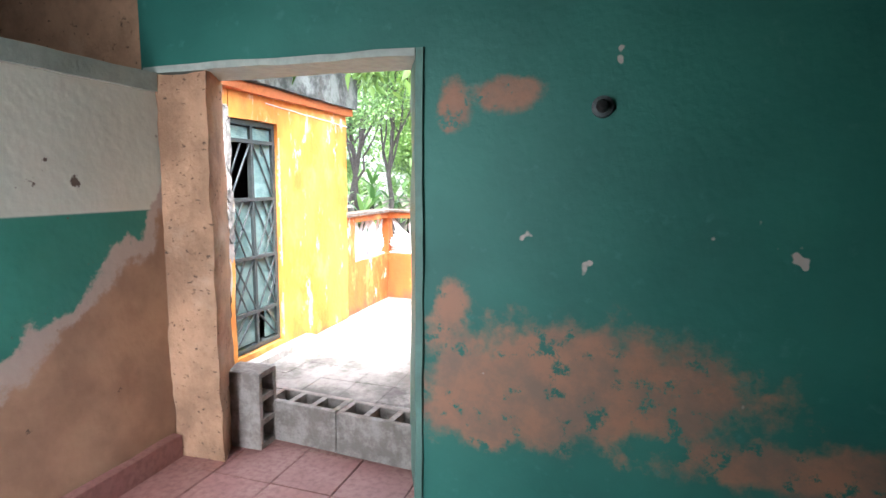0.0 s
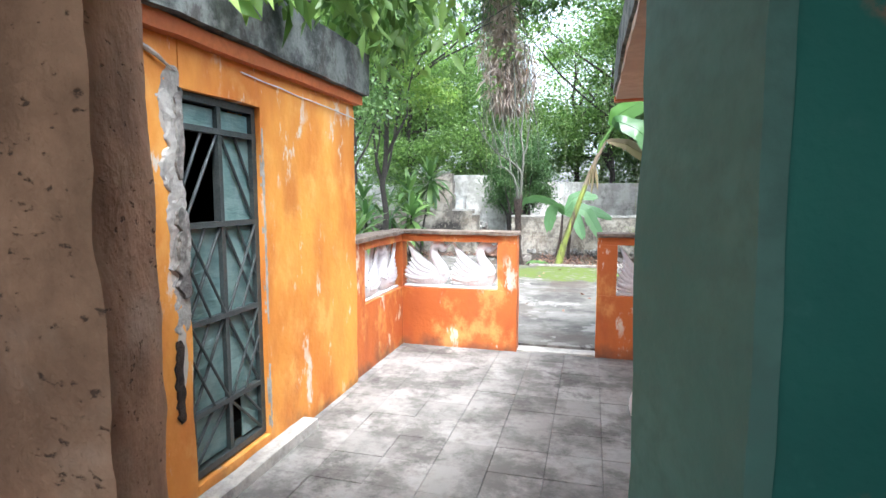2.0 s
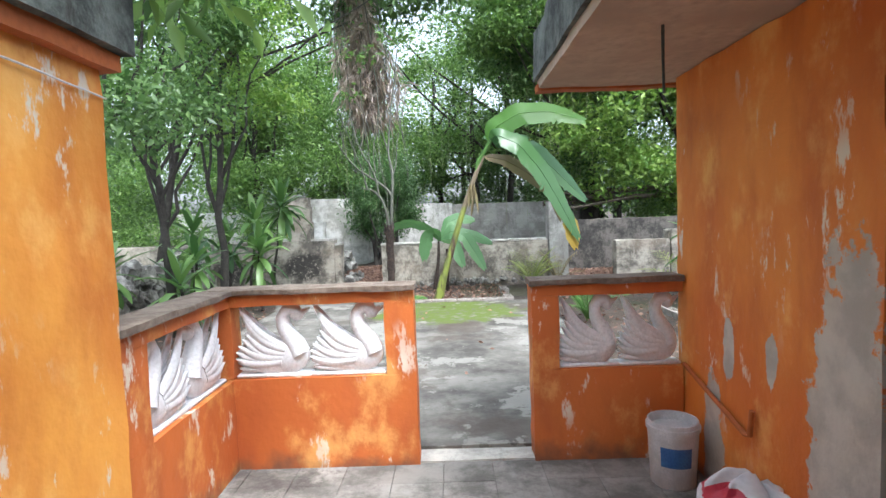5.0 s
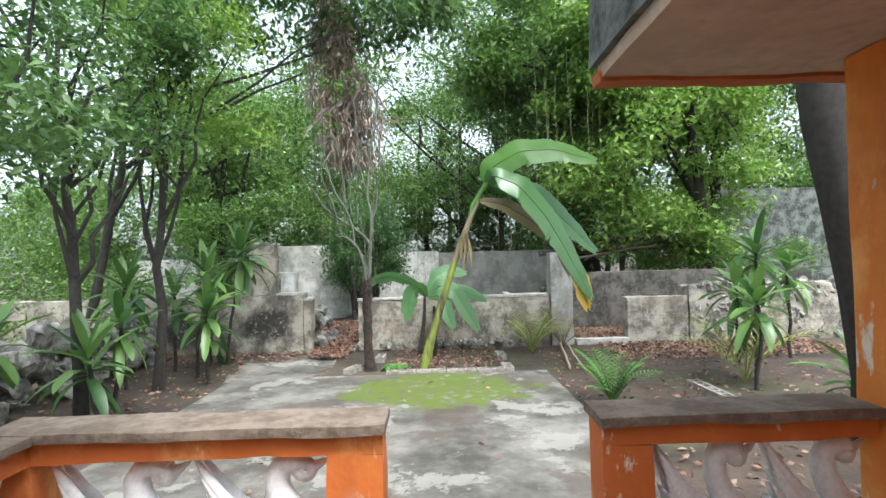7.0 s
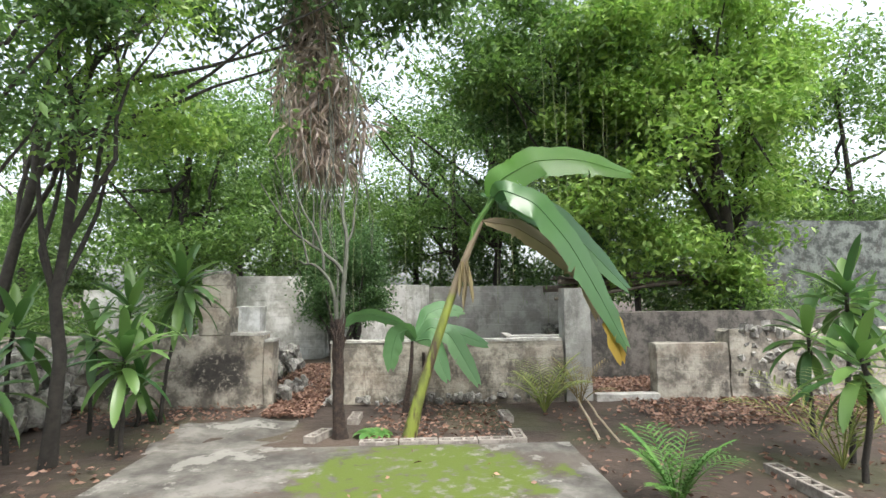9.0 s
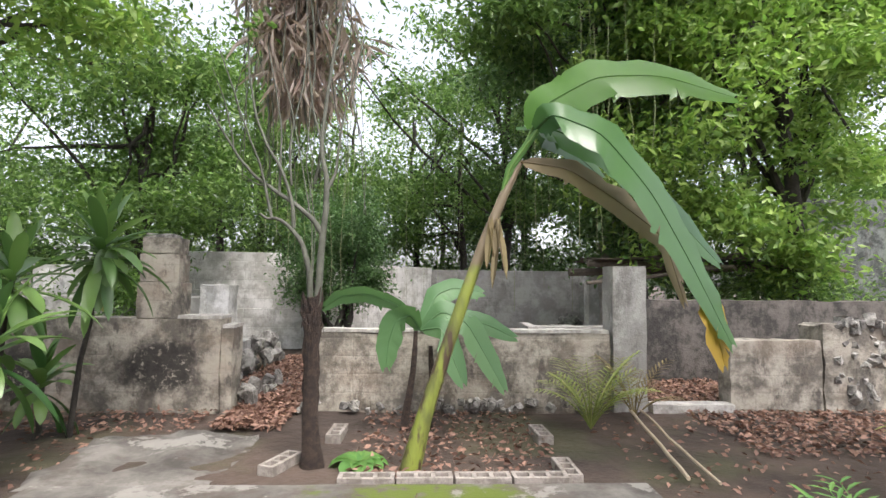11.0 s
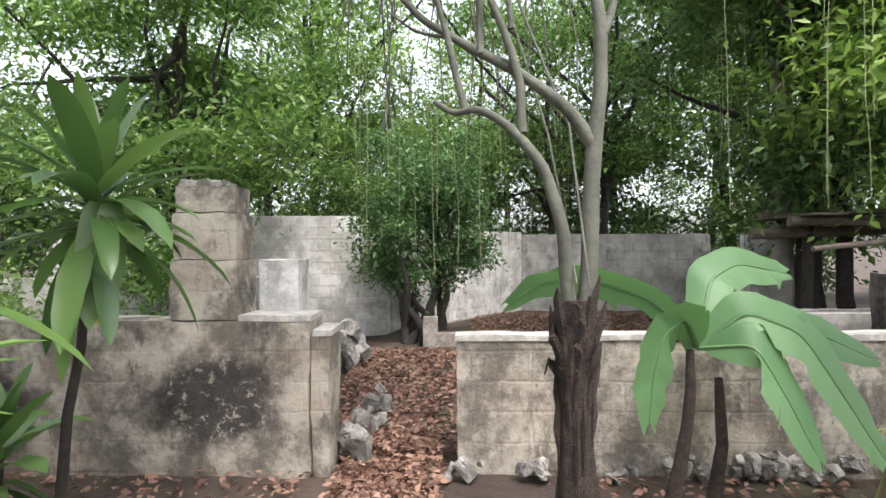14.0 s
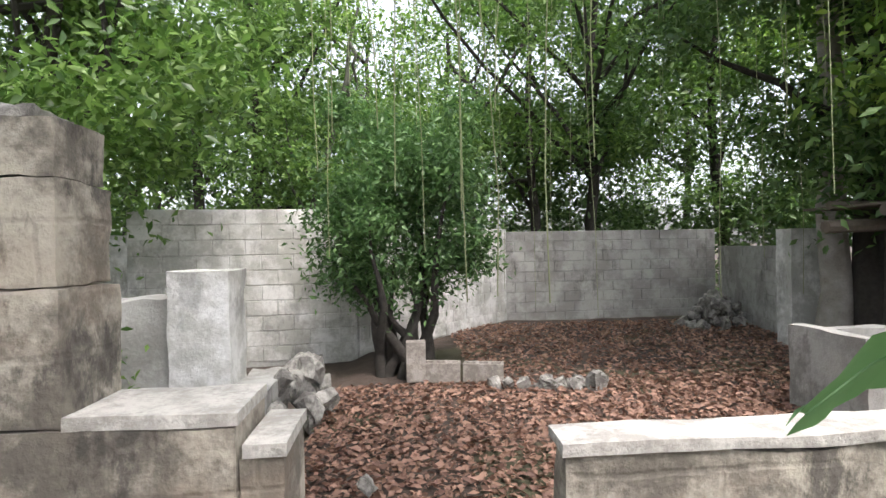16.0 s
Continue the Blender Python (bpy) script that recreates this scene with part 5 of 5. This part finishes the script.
for i in range(34):
    bm = bmesh.new()
    rr = random.Random(i)
    p = (rr.uniform(-0.55, 0.5), rr.uniform(-0.3, 0.3))
    low = 1.35 if i < 2 else rr.uniform(2.1, 3.2)
    end = (0.5, -1.4, low) if i < 2 else (p[0] * 1.3 + 0.15, p[1], low)
    tube(bm, wander((p[0] * 0.5 - 0.1, p[1], 5.6 + 0.1 * (i % 8)), end, 8, 0.09, i), [0.011, 0.01, 0.009, 0.008, 0.007, 0.006, 0.005, 0.005, 0.004], 5)
    part("liana", bm, M_BARK2, t)

# round bush in the court
t = thing("bush", "dense round-leaved bush with several dark stems", "bush", "", Matrix.Translation((-3.75, 19.2, 0)))
rng = np.random.default_rng(20)
cs = []
while len(cs) < 46:
    p = rng.uniform(-1, 1, 3)
    if np.linalg.norm(p) < 1:
        cs.append(np.array((0, 0.1, 1.85)) + p * np.array((1.05, 0.8, 0.95)))
cs += [np.array((0.05, 0.1, 2.6)) + rng.uniform(-1, 1, 3) * np.array((0.75, 0.6, 0.6)) for _ in range(16)]
for i in range(12):
    bm = bmesh.new()
    a = i * 0.9
    tube(bm, wander((0.28 * math.cos(a), 0.2 * math.sin(a), -0.05), cs[i], 6, 0.07, i + 5), [0.085, 0.07, 0.055, 0.045, 0.03, 0.02, 0.01], 7)
    part("stem", bm, M_BARK, t, "", True)
part("crown", leaf_mesh("crown", clumps(rng, cs, 0.36, 330, 0.8), 0.085, M_LEAF_D, rng), M_LEAF_D, t)

# thick undergrowth behind the walls
rng = np.random.default_rng(30)
cs = [(x + rng.uniform(-0.8, 0.8), y + rng.uniform(-0.8, 0.8), rng.uniform(0.4, 4.6)) for x, y in [(-18 + i * 1.0, 26.0 + 1.2 * math.sin(i * 1.3)) for i in range(38)] for _ in range(7)]
ob = new("undergrowth", leaf_mesh("undergrowth", clumps(rng, cs, 0.8, 240, 0.8), 0.2, M_LEAF_B, rng))
tagged(ob, "tangled green undergrowth beyond the walls", "undergrowth", "", "stuff")
cs = [(x, y, rng.uniform(0.3, 1.6)) for x, y in [(-6.2 - rng.uniform(0, 3.5), 15.2 + rng.uniform(0, 2.6)) for _ in range(24)] + [(3.0 + rng.uniform(0, 4), 17.0 + rng.uniform(0, 1.5)) for _ in range(30)] + [(-8.5 - rng.uniform(0, 3), 8.5 + rng.uniform(0, 6)) for _ in range(40)]] + [(-9.0 - rng.uniform(0, 4), 10.0 + rng.uniform(0, 9), rng.uniform(1.2, 3.4)) for _ in range(60)]
ob = new("shrubs", leaf_mesh("shrubs", clumps(rng, cs, 0.55, 520, 0.8), 0.09, M_LEAF_A, rng))
tagged(ob, "low leafy shrubs around the ruins", "shrubs", "", "stuff")


# ---- broad-leaved plants ----
def blade(bm, base, direction, length, width, sag, fold=0.25, steps=8, wave=0.0, seed=0, taper=0.55):
    """One long leaf: a folded blade that rises and then bends over."""
    d = Vector(direction).normalized()
    side = d.cross(Vector((0, 0, 1)))
    if side.length < 0.05:
        side = Vector((1, 0, 0))
    side.normalize()
    p, prev, rows = Vector(base), d.copy(), []
    for i in range(steps + 1):
        f = i / steps
        w = width * 0.5 * (math.sin(math.pi * min(1, f * 0.92 + 0.06)) ** taper) * (0.25 if i == 0 else 1)
        if i == steps:
            w = width * 0.02
        up = side.cross(prev)
        jig = wave * noise.noise(Vector((f * 9, seed, 0)))
        rows.append([bm.verts.new(p - side * w + up * (w * fold + jig * w)), bm.verts.new(p), bm.verts.new(p + side * w + up * (w * fold - jig * w))])
        prev = (prev + Vector((0, 0, -sag / steps))).normalized()
        p = p + prev * (length / steps)
    for a, b in zip(rows, rows[1:]):
        bm.faces.new((a[0], a[1], b[1], b[0]))
        bm.faces.new((a[1], a[2], b[2], b[1]))
    return p


def dracaena(label, base, stem, leaves, length, seed, mat=M_DRAC, width=0.105):
    rng = random.Random(seed)
    t = thing("dracaena", label, "plant", "dracaenas in the garden", Matrix.Translation(base))
    bm = bmesh.new()
    tube(bm, wander((0, 0, -0.05), stem, 5, 0.03, seed), [0.028, 0.026, 0.024, 0.022, 0.02, 0.018], 8)
    part("stem", bm, M_BARK, t, "", True)
    for i in range(leaves):
        f = i / leaves
        a = i * 2.4 + rng.uniform(-0.3, 0.3)
        rise = (2.6 if f < 0.15 else 1.5) - 2.0 * f + rng.uniform(-0.5, 0.5)
        bm = bmesh.new()
        z = stem[2] + 0.05 - 0.28 * f
        l = length * rng.uniform(0.6, 1.15) * (0.8 if f < 0.2 else 1)
        blade(bm, (stem[0], stem[1], z), (math.cos(a), math.sin(a), rise), l, width * rng.uniform(0.85, 1.2), (0.3 + 1.5 * f) * rng.uniform(0.5, 1.3), 0.3, 8, 0.2, i)
        part("leaf", bm, mat, t, "", True)


for k, (b, s, nl, ln, sd) in enumerate((
        ((-5.25, 13.55, 0), (0.28, -0.1, 1.75), 46, 0.62, 1), ((-5.5, 13.45, 0), (0.05, 0, 0.55), 22, 0.55, 2), ((-4.98, 12.2, 0), (0.0, 0, 1.0), 26, 0.62, 3),
        ((-5.3, 12.6, 0), (0.1, 0.1, 1.45), 26, 0.62, 4), ((-5.6, 11.1, 0), (0.1, 0.0, 0.95), 24, 0.6, 5), ((-5.2, 10.2, 0), (-0.1, 0.0, 0.7), 22, 0.6, 6),
        ((-5.95, 12.0, 0), (-0.05, 0.1, 1.3), 24, 0.65, 7), ((-6.1, 10.0, 0), (0, 0, 0.9), 22, 0.6, 8), ((-5.9, 13.2, 0), (0, 0, 1.1), 22, 0.6, 15),
        ((1.7, 11.0, 0), (0.02, 0, 1.0), 24, 0.6, 9), ((2.0, 11.5, 0), (0.05, 0, 1.55), 26, 0.62, 10), ((2.3, 12.4, 0), (0.0, 0, 1.1), 22, 0.6, 11), ((1.75, 9.6, 0), (0.05, 0, 0.45), 20, 0.55, 12), ((3.3, 12.8, 0), (0, 0, 1.3), 22, 0.62, 13))):
    dracaena("broad-leaved green dracaena rooted in the earth", b, s, nl, ln, sd)


wilted = bpy.data.objects["dracaena"]
for k, (dx, l, m) in enumerate(((0.02, 0.62, M_DRAC), (0.1, 0.5, M_DRAC), (0.06, 0.4, M_PALM))):
    bm = bmesh.new()
    blade(bm, (0.28 + dx, -0.14, 1.72 - 0.2 * (k == 2)), (0.12, -0.25, -1.0), l, 0.13, 0.1, 0.35, 9, 0.3, k)
    part("wilted_leaf", bm, m, wilted, "limp hanging leaf", True)


def palm(label, base, fronds, length, mat, seed):
    rng = random.Random(seed)
    t = thing("palm", label, "palm", "small palms", Matrix.Translation(base))
    for i in range(fronds):
        a = i * 2.4 + rng.uniform(-0.3, 0.3)
        d = Vector((math.cos(a), math.sin(a), rng.uniform(1.6, 4.5))).normalized()
        l = length * rng.uniform(0.7, 1.1)
        bm = bmesh.new()
        p, prev, pts = Vector((0, 0, 0)), d, []
        for j in range(15):
            pts.append(p.copy())
            prev = (prev + Vector((0, 0, -0.09))).normalized()
            p = p + prev * l / 14
        tube(bm, pts, [0.009 * (1 - 0.8 * j / 14) for j in range(15)], 5)
        for j in range(3, 15):
            for side in (-1, 1):
                dd = (pts[j] - pts[j - 1]).normalized()
                s = dd.cross(Vector((0, 0, 1))).normalized() * side
                blade(bm, pts[j], dd * 0.7 + s + Vector((0, 0, 0.25)), l * 0.3 * math.sin(0.5 + 2.2 * j / 15), 0.02, 0.5, 0.3, 3, 0, j)
        part("frond", bm, mat, t)


palm("small green palm seedling beside the slab", (-0.12, 10.5, 0), 13, 0.62, M_PALMG, 3)
palm("yellowing small palm at the wall", (-0.35, 13.75, 0), 16, 0.85, M_PALM, 4)
palm("dry small palm beside the gate", (0.25, 14.15, 0), 7, 0.7, M_BANDRY, 5)
palm("thin yellow palm beside the rubble", (1.75, 11.3, 0), 9, 1.1, M_PALM, 6)

# ---- bananas ----
t = thing("banana_plant", "leaning banana plant with torn drooping leaves", "banana plant", "", Matrix.Translation((-2.12, 12.68, 0)))
bm = bmesh.new()
stem = [(0, 0, -0.05), (0.1, 0, 0.35), (0.26, 0, 0.85), (0.43, -0.01, 1.35), (0.58, -0.02, 1.78), (0.72, -0.03, 2.12), (0.86, -0.03, 2.42)]
tube(bm, stem, [0.085, 0.066, 0.054, 0.048, 0.043, 0.038, 0.03], 14)
part("stem", bm, M_BANSTEM, t, "", True)
for i in range(7):
    bm = bmesh.new()
    a = i * 0.9
    tube(bm, [(0.7, -0.03, 2.08), (0.78 + 0.03 * math.cos(a), -0.03 + 0.03 * math.sin(a), 2.35), (0.97 + 0.04 * i * 0.5, -0.03 + 0.05 * math.sin(a), 2.72 + 0.01 * i)], [0.02, 0.016, 0.01], 7)
    part("leaf_stalk", bm, M_PALMG, t, "", True)


def banana_leaf(base, pts, width, mat, seed, label="", torn=0.1):
    """A long torn blade that follows a midrib."""
    rng = random.Random(seed)
    bm = bmesh.new()
    mid = []
    pv = [Vector(p) for p in pts]
    for a, b in zip(pv, pv[1:]):
        for k in range(6):
            mid.append(a.lerp(b, k / 6))
    mid.append(pv[-1])
    for _ in range(2):
        mid = [mid[0]] + [(a + b * 2 + c) / 4 for a, b, c in zip(mid, mid[1:], mid[2:])] + [mid[-1]]
    n = len(mid)
    tube(bm, mid, [0.012 * (1 - 0.8 * i / n) for i in range(n)], 6)
    for sgn in (-1, 1):
        hang = rng.uniform(0.3, 1.1)
        last = None
        for i in range(n - 1):
            f0, f1 = i / (n - 1), (i + 1) / (n - 1)
            d = (mid[i + 1] - mid[i]).normalized()
            s = d.cross(Vector((0, 1, 0)))
            if s.length < 0.2:
                s = Vector((1, 0, 0))
            # the blade is tilted over on its rib, both halves sagging a little
            s = (s.normalized() * sgn * 0.85 + Vector((0, 0.55 * sgn, -0.25 * hang)) + Vector((0, 0.25 * noise.noise(Vector((i * 0.5, seed, sgn))), 0))).normalized()
            w0, w1 = (width * 0.5 * max(0.05, math.sin(math.pi * (f * 0.93 + 0.05))) ** 0.6 for f in (f0, f1))
            wave = Vector((0, 0, 0.012 + 0.02 * noise.noise(Vector((i * 0.9, seed, sgn + 4)))))
            a0, a1 = mid[i], mid[i + 1]
            b0, b1 = a0 + s * w0 + d * 0.05, a1 + s * w1 + d * 0.05
            tear = rng.random() < torn
            if tear:
                b1 = b1 - d * 0.03
                b0 = b0 + Vector((0, 0, -0.04))
            if last is None:
                va0, vm0, vb0 = (bm.verts.new(q) for q in (a0, a0.lerp(b0, 0.5) + wave, b0))
            else:
                va0, vm0 = last[:2]
                vb0 = bm.verts.new(b0) if tear else last[2]
            va1, vm1, vb1 = (bm.verts.new(q) for q in (a1, a1.lerp(b1, 0.5) + wave, b1))
            bm.faces.new((va0, va1, vm1, vm0))
            bm.faces.new((vm0, vm1, vb1, vb0))
            last = (va1, vm1, vb1)
    return part("leaf", bm, mat, base, label, True)


B = (0.97, -0.03, 2.66)
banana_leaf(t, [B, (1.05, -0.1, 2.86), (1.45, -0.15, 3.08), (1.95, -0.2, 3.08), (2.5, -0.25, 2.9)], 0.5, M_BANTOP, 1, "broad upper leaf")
banana_leaf(t, [B, (1.05, -0.3, 2.72), (1.4, -0.4, 2.55), (1.75, -0.45, 2.1), (2.05, -0.45, 1.55), (2.32, -0.45, 1.0)], 0.42, M_BANANA, 2)
banana_leaf(t, [B, (1.15, 0.1, 2.72), (1.65, 0.15, 2.55), (2.1, 0.2, 2.15), (2.6, 0.2, 1.62)], 0.46, M_BANANA, 3)
banana_leaf(t, [B, (1.0, 0.25, 2.75), (1.3, 0.4, 2.7), (1.7, 0.5, 2.4)], 0.35, M_BANANA, 4)
banana_leaf(t, [(0.85, -0.05, 2.4), (1.2, -0.2, 2.32), (1.55, -0.2, 2.1), (1.95, -0.2, 1.8), (2.1, -0.2, 1.3)], 0.3, M_BANDRY, 5, "withered yellow-brown leaf")
banana_leaf(t, [(2.1, -0.42, 1.5), (2.2, -0.42, 1.25), (2.28, -0.42, 0.85)], 0.34, M_YELLOW, 6, "withered yellow leaf end")
for i in range(4):
    bm = bmesh.new()
    blade(bm, (0.6 + 0.03 * i, -0.06, 1.95), (0.15 * (-1) ** i, -0.25, -1.0), 0.35 + 0.08 * i, 0.06, 0.2, 0.5, 6, 0.5, i)
    part("dry_sheath", bm, M_BANDRY, t, "", True)

t = thing("banana_plant", "young banana plant with limp pale leaves", "banana plant", "", Matrix.Translation((-2.15, 13.8, 0)))
for x, h in ((0.0, 0.95), (0.25, 0.8)):
    bm = bmesh.new()
    tube(bm, wander((x - 0.05, 0, -0.05), (x * 0.6 + 0.05, -0.03, h), 5, 0.02, int(h * 10)), [0.045, 0.04, 0.035, 0.03, 0.027, 0.02], 9)
    part("stem", bm, M_BURNT, t, "", True)
S = (0.1, -0.03, 0.95)
for i, (pts, w) in enumerate((
        ([S, (-0.12, -0.02, 1.2), (-0.45, 0.06, 1.31), (-0.7, 0.08, 1.28), (-0.86, 0.08, 1.17)], 0.16), ([S, (0.3, -0.1, 1.15), (0.55, -0.15, 1.05), (0.75, -0.2, 0.7), (0.9, -0.25, 0.42)], 0.24),
        ([S, (0.25, 0.15, 1.3), (0.45, 0.25, 1.38), (0.75, 0.3, 1.32)], 0.22), ([S, (0.3, -0.2, 1.0), (0.4, -0.3, 0.75), (0.5, -0.35, 0.5)], 0.22),
        ([S, (0.4, 0.05, 1.1), (0.75, 0.05, 1.02), (1.05, 0.05, 0.88)], 0.2), ([S, (0.0, -0.12, 1.12), (-0.14, -0.2, 1.05), (-0.2, -0.22, 0.85), (-0.22, -0.22, 0.62)], 0.24))):
    banana_leaf(t, pts, w * 1.25, M_BANYOUNG, 20 + i, "", 0.05)

t = thing("seedling", "low broad-leaved seedling in the banana bed", "plant", "", Matrix.Translation((-2.52, 12.75, 0)))
for i in range(12):
    bm = bmesh.new()
    blade(bm, (0, 0, 0), (math.cos(i * 2.4), math.sin(i * 2.4), 1.0), 0.26, 0.13, 1.6, 0.25, 6, 0.2, i)
    part("leaf", bm, M_PALMG, t, "", True)

# ---- hanging vines ----
rg = random.Random(77)
vt = thing("vines", "thin pale vines hanging from the trees", "vines")
for i in range(58):
    if i < 30:
        x, y = rg.uniform(0.3, 2.6), rg.uniform(16.0, 18.5)
        z1, z0 = rg.uniform(5, 7), rg.uniform(1.8, 3.4)
    elif i < 48:
        x, y = rg.uniform(-4.6, 1.0), rg.uniform(17.0, 22)
        z1, z0 = rg.uniform(6, 8), rg.uniform(0.6, 2.2)
    else:
        x, y = rg.uniform(-4.2, -2.8), rg.uniform(15.2, 16.5)
        z1, z0 = rg.uniform(5, 6), rg.uniform(1.2, 2.4)
    bm = bmesh.new()
    tube(bm, wander((x, y, z1), (x + rg.uniform(-0.15, 0.15), y, z0), 7, 0.03, i), rg.uniform(0.0025, 0.0045), 5)
    part("vine", bm, M_VINE, vt)

# ---- old timber shelter at the right of the court ----
sh = thing("shelter", "collapsed dark timber shelter behind the gate", "shelter")
for k, (a, b, r) in enumerate((((0.7, 18.3, 1.65), (5.2, 18.2, 1.8), 0.07), ((0.9, 17.8, 1.8), (5.4, 17.6, 1.72), 0.06), ((1.0, 18.6, 1.9), (5.0, 18.4, 2.05), 0.05), ((0.6, 16.9, 1.45), (3.2, 17.2, 1.75), 0.03))):
    bm = bmesh.new()
    tube(bm, wander(a, b, 8, 0.04, k), r, 8)
    part("beam", bm, M_WOOD, sh)
for x, y in ((1.4, 18.3), (2.7, 18.1), (4.4, 18.1)):
    bm = bmesh.new()
    tube(bm, wander((x, y, -0.05), (x + 0.05, y, 1.75), 5, 0.03, int(x * 10)), 0.07, 8)
    part("post", bm, M_BARK, sh)
for k in range(9):
    part("board", boxes((1.0 + k * 0.45, 1.42 + k * 0.45, 17.5, 19.0, 1.86 + 0.02 * (k % 3), 1.885 + 0.02 * (k % 3))), M_WOOD, sh)

# ---- fallen leaves ----
rng = np.random.default_rng(50)


def litter(n, x0, x1, y0, y1, z, size=0.085):
    return np.stack([rng.uniform(x0, x1, n), rng.uniform(y0, y1, n), z + rng.uniform(0, 0.035, n)], 1)


pts = np.concatenate([litter(23000, -4.5, 2.2, 14.7, 18.6, 0.055), litter(10000, -3.0, 2.4, 18.4, 22.8, 0.055), litter(3000, -4.05, -3.4, 13.7, 15.2, 0.02), litter(750, -2.6, -0.9, 12.45, 14.4, 0.0), litter(3000, 0.9, 4.6, 12.9, 14.45, 0.0), litter(700, -8, -4.2, 13.6, 14.5, 0.0), litter(1400, -0.4, 3.5, 7.5, 14, 0.0), litter(450, -6.5, -4.7, 9, 13.6, 0.0), litter(50, -4.6, -0.5, 7, 12, 0.035)])
ob = new("leaf_litter", leaf_mesh("leaf_litter", pts, 0.065, M_LITTER, rng, 0.0, 0.5, 0.3))
tagged(ob, "carpet of dry brown fallen leaves", "leaf litter", "", "stuff")

# ---- floor tiles, last ----
patio = bpy.data.objects["patio_floor"]
T = 0.283
bm = boxes((0.0012, T - 0.0012, 0.0012, T - 0.0012, -0.014, 0.0), bevel=0.002)
TILE = mesh_of("tile", bm, M_TILE)
rg = random.Random(4)
for i in range(10):
    for j in range(14):
        x, y = -3.4 + 0.02 + i * T, 2.83 + j * T * 0.96
        if x > WX - 0.05 or y > 6.5:
            continue
        ob = new("tile", TILE)
        ob.parent = patio
        ob.matrix_basis = pose(x, y, rg.uniform(-0.002, 0.002), rg.uniform(-0.2, 0.2), rg.uniform(-0.2, 0.2)) @ Matrix.Diagonal((1, 0.96, 1, 1))
room_floor = bpy.data.objects["floor"]
bm = boxes((0.002, 0.298, 0.002, 0.298, -0.012, 0.0), bevel=0.003)
RTILE = mesh_of("tile", bm, M_REDTILE)
for i in range(13):
    for j in range(11):
        if j == 10 and not 0 <= i < 5:
            continue
        ob = new("tile", RTILE)
        ob.parent = room_floor
        ob.matrix_basis = pose(-2.55 + i * 0.3, -0.19 + j * 0.3, FLOOR + rg.uniform(-0.002, 0.001))
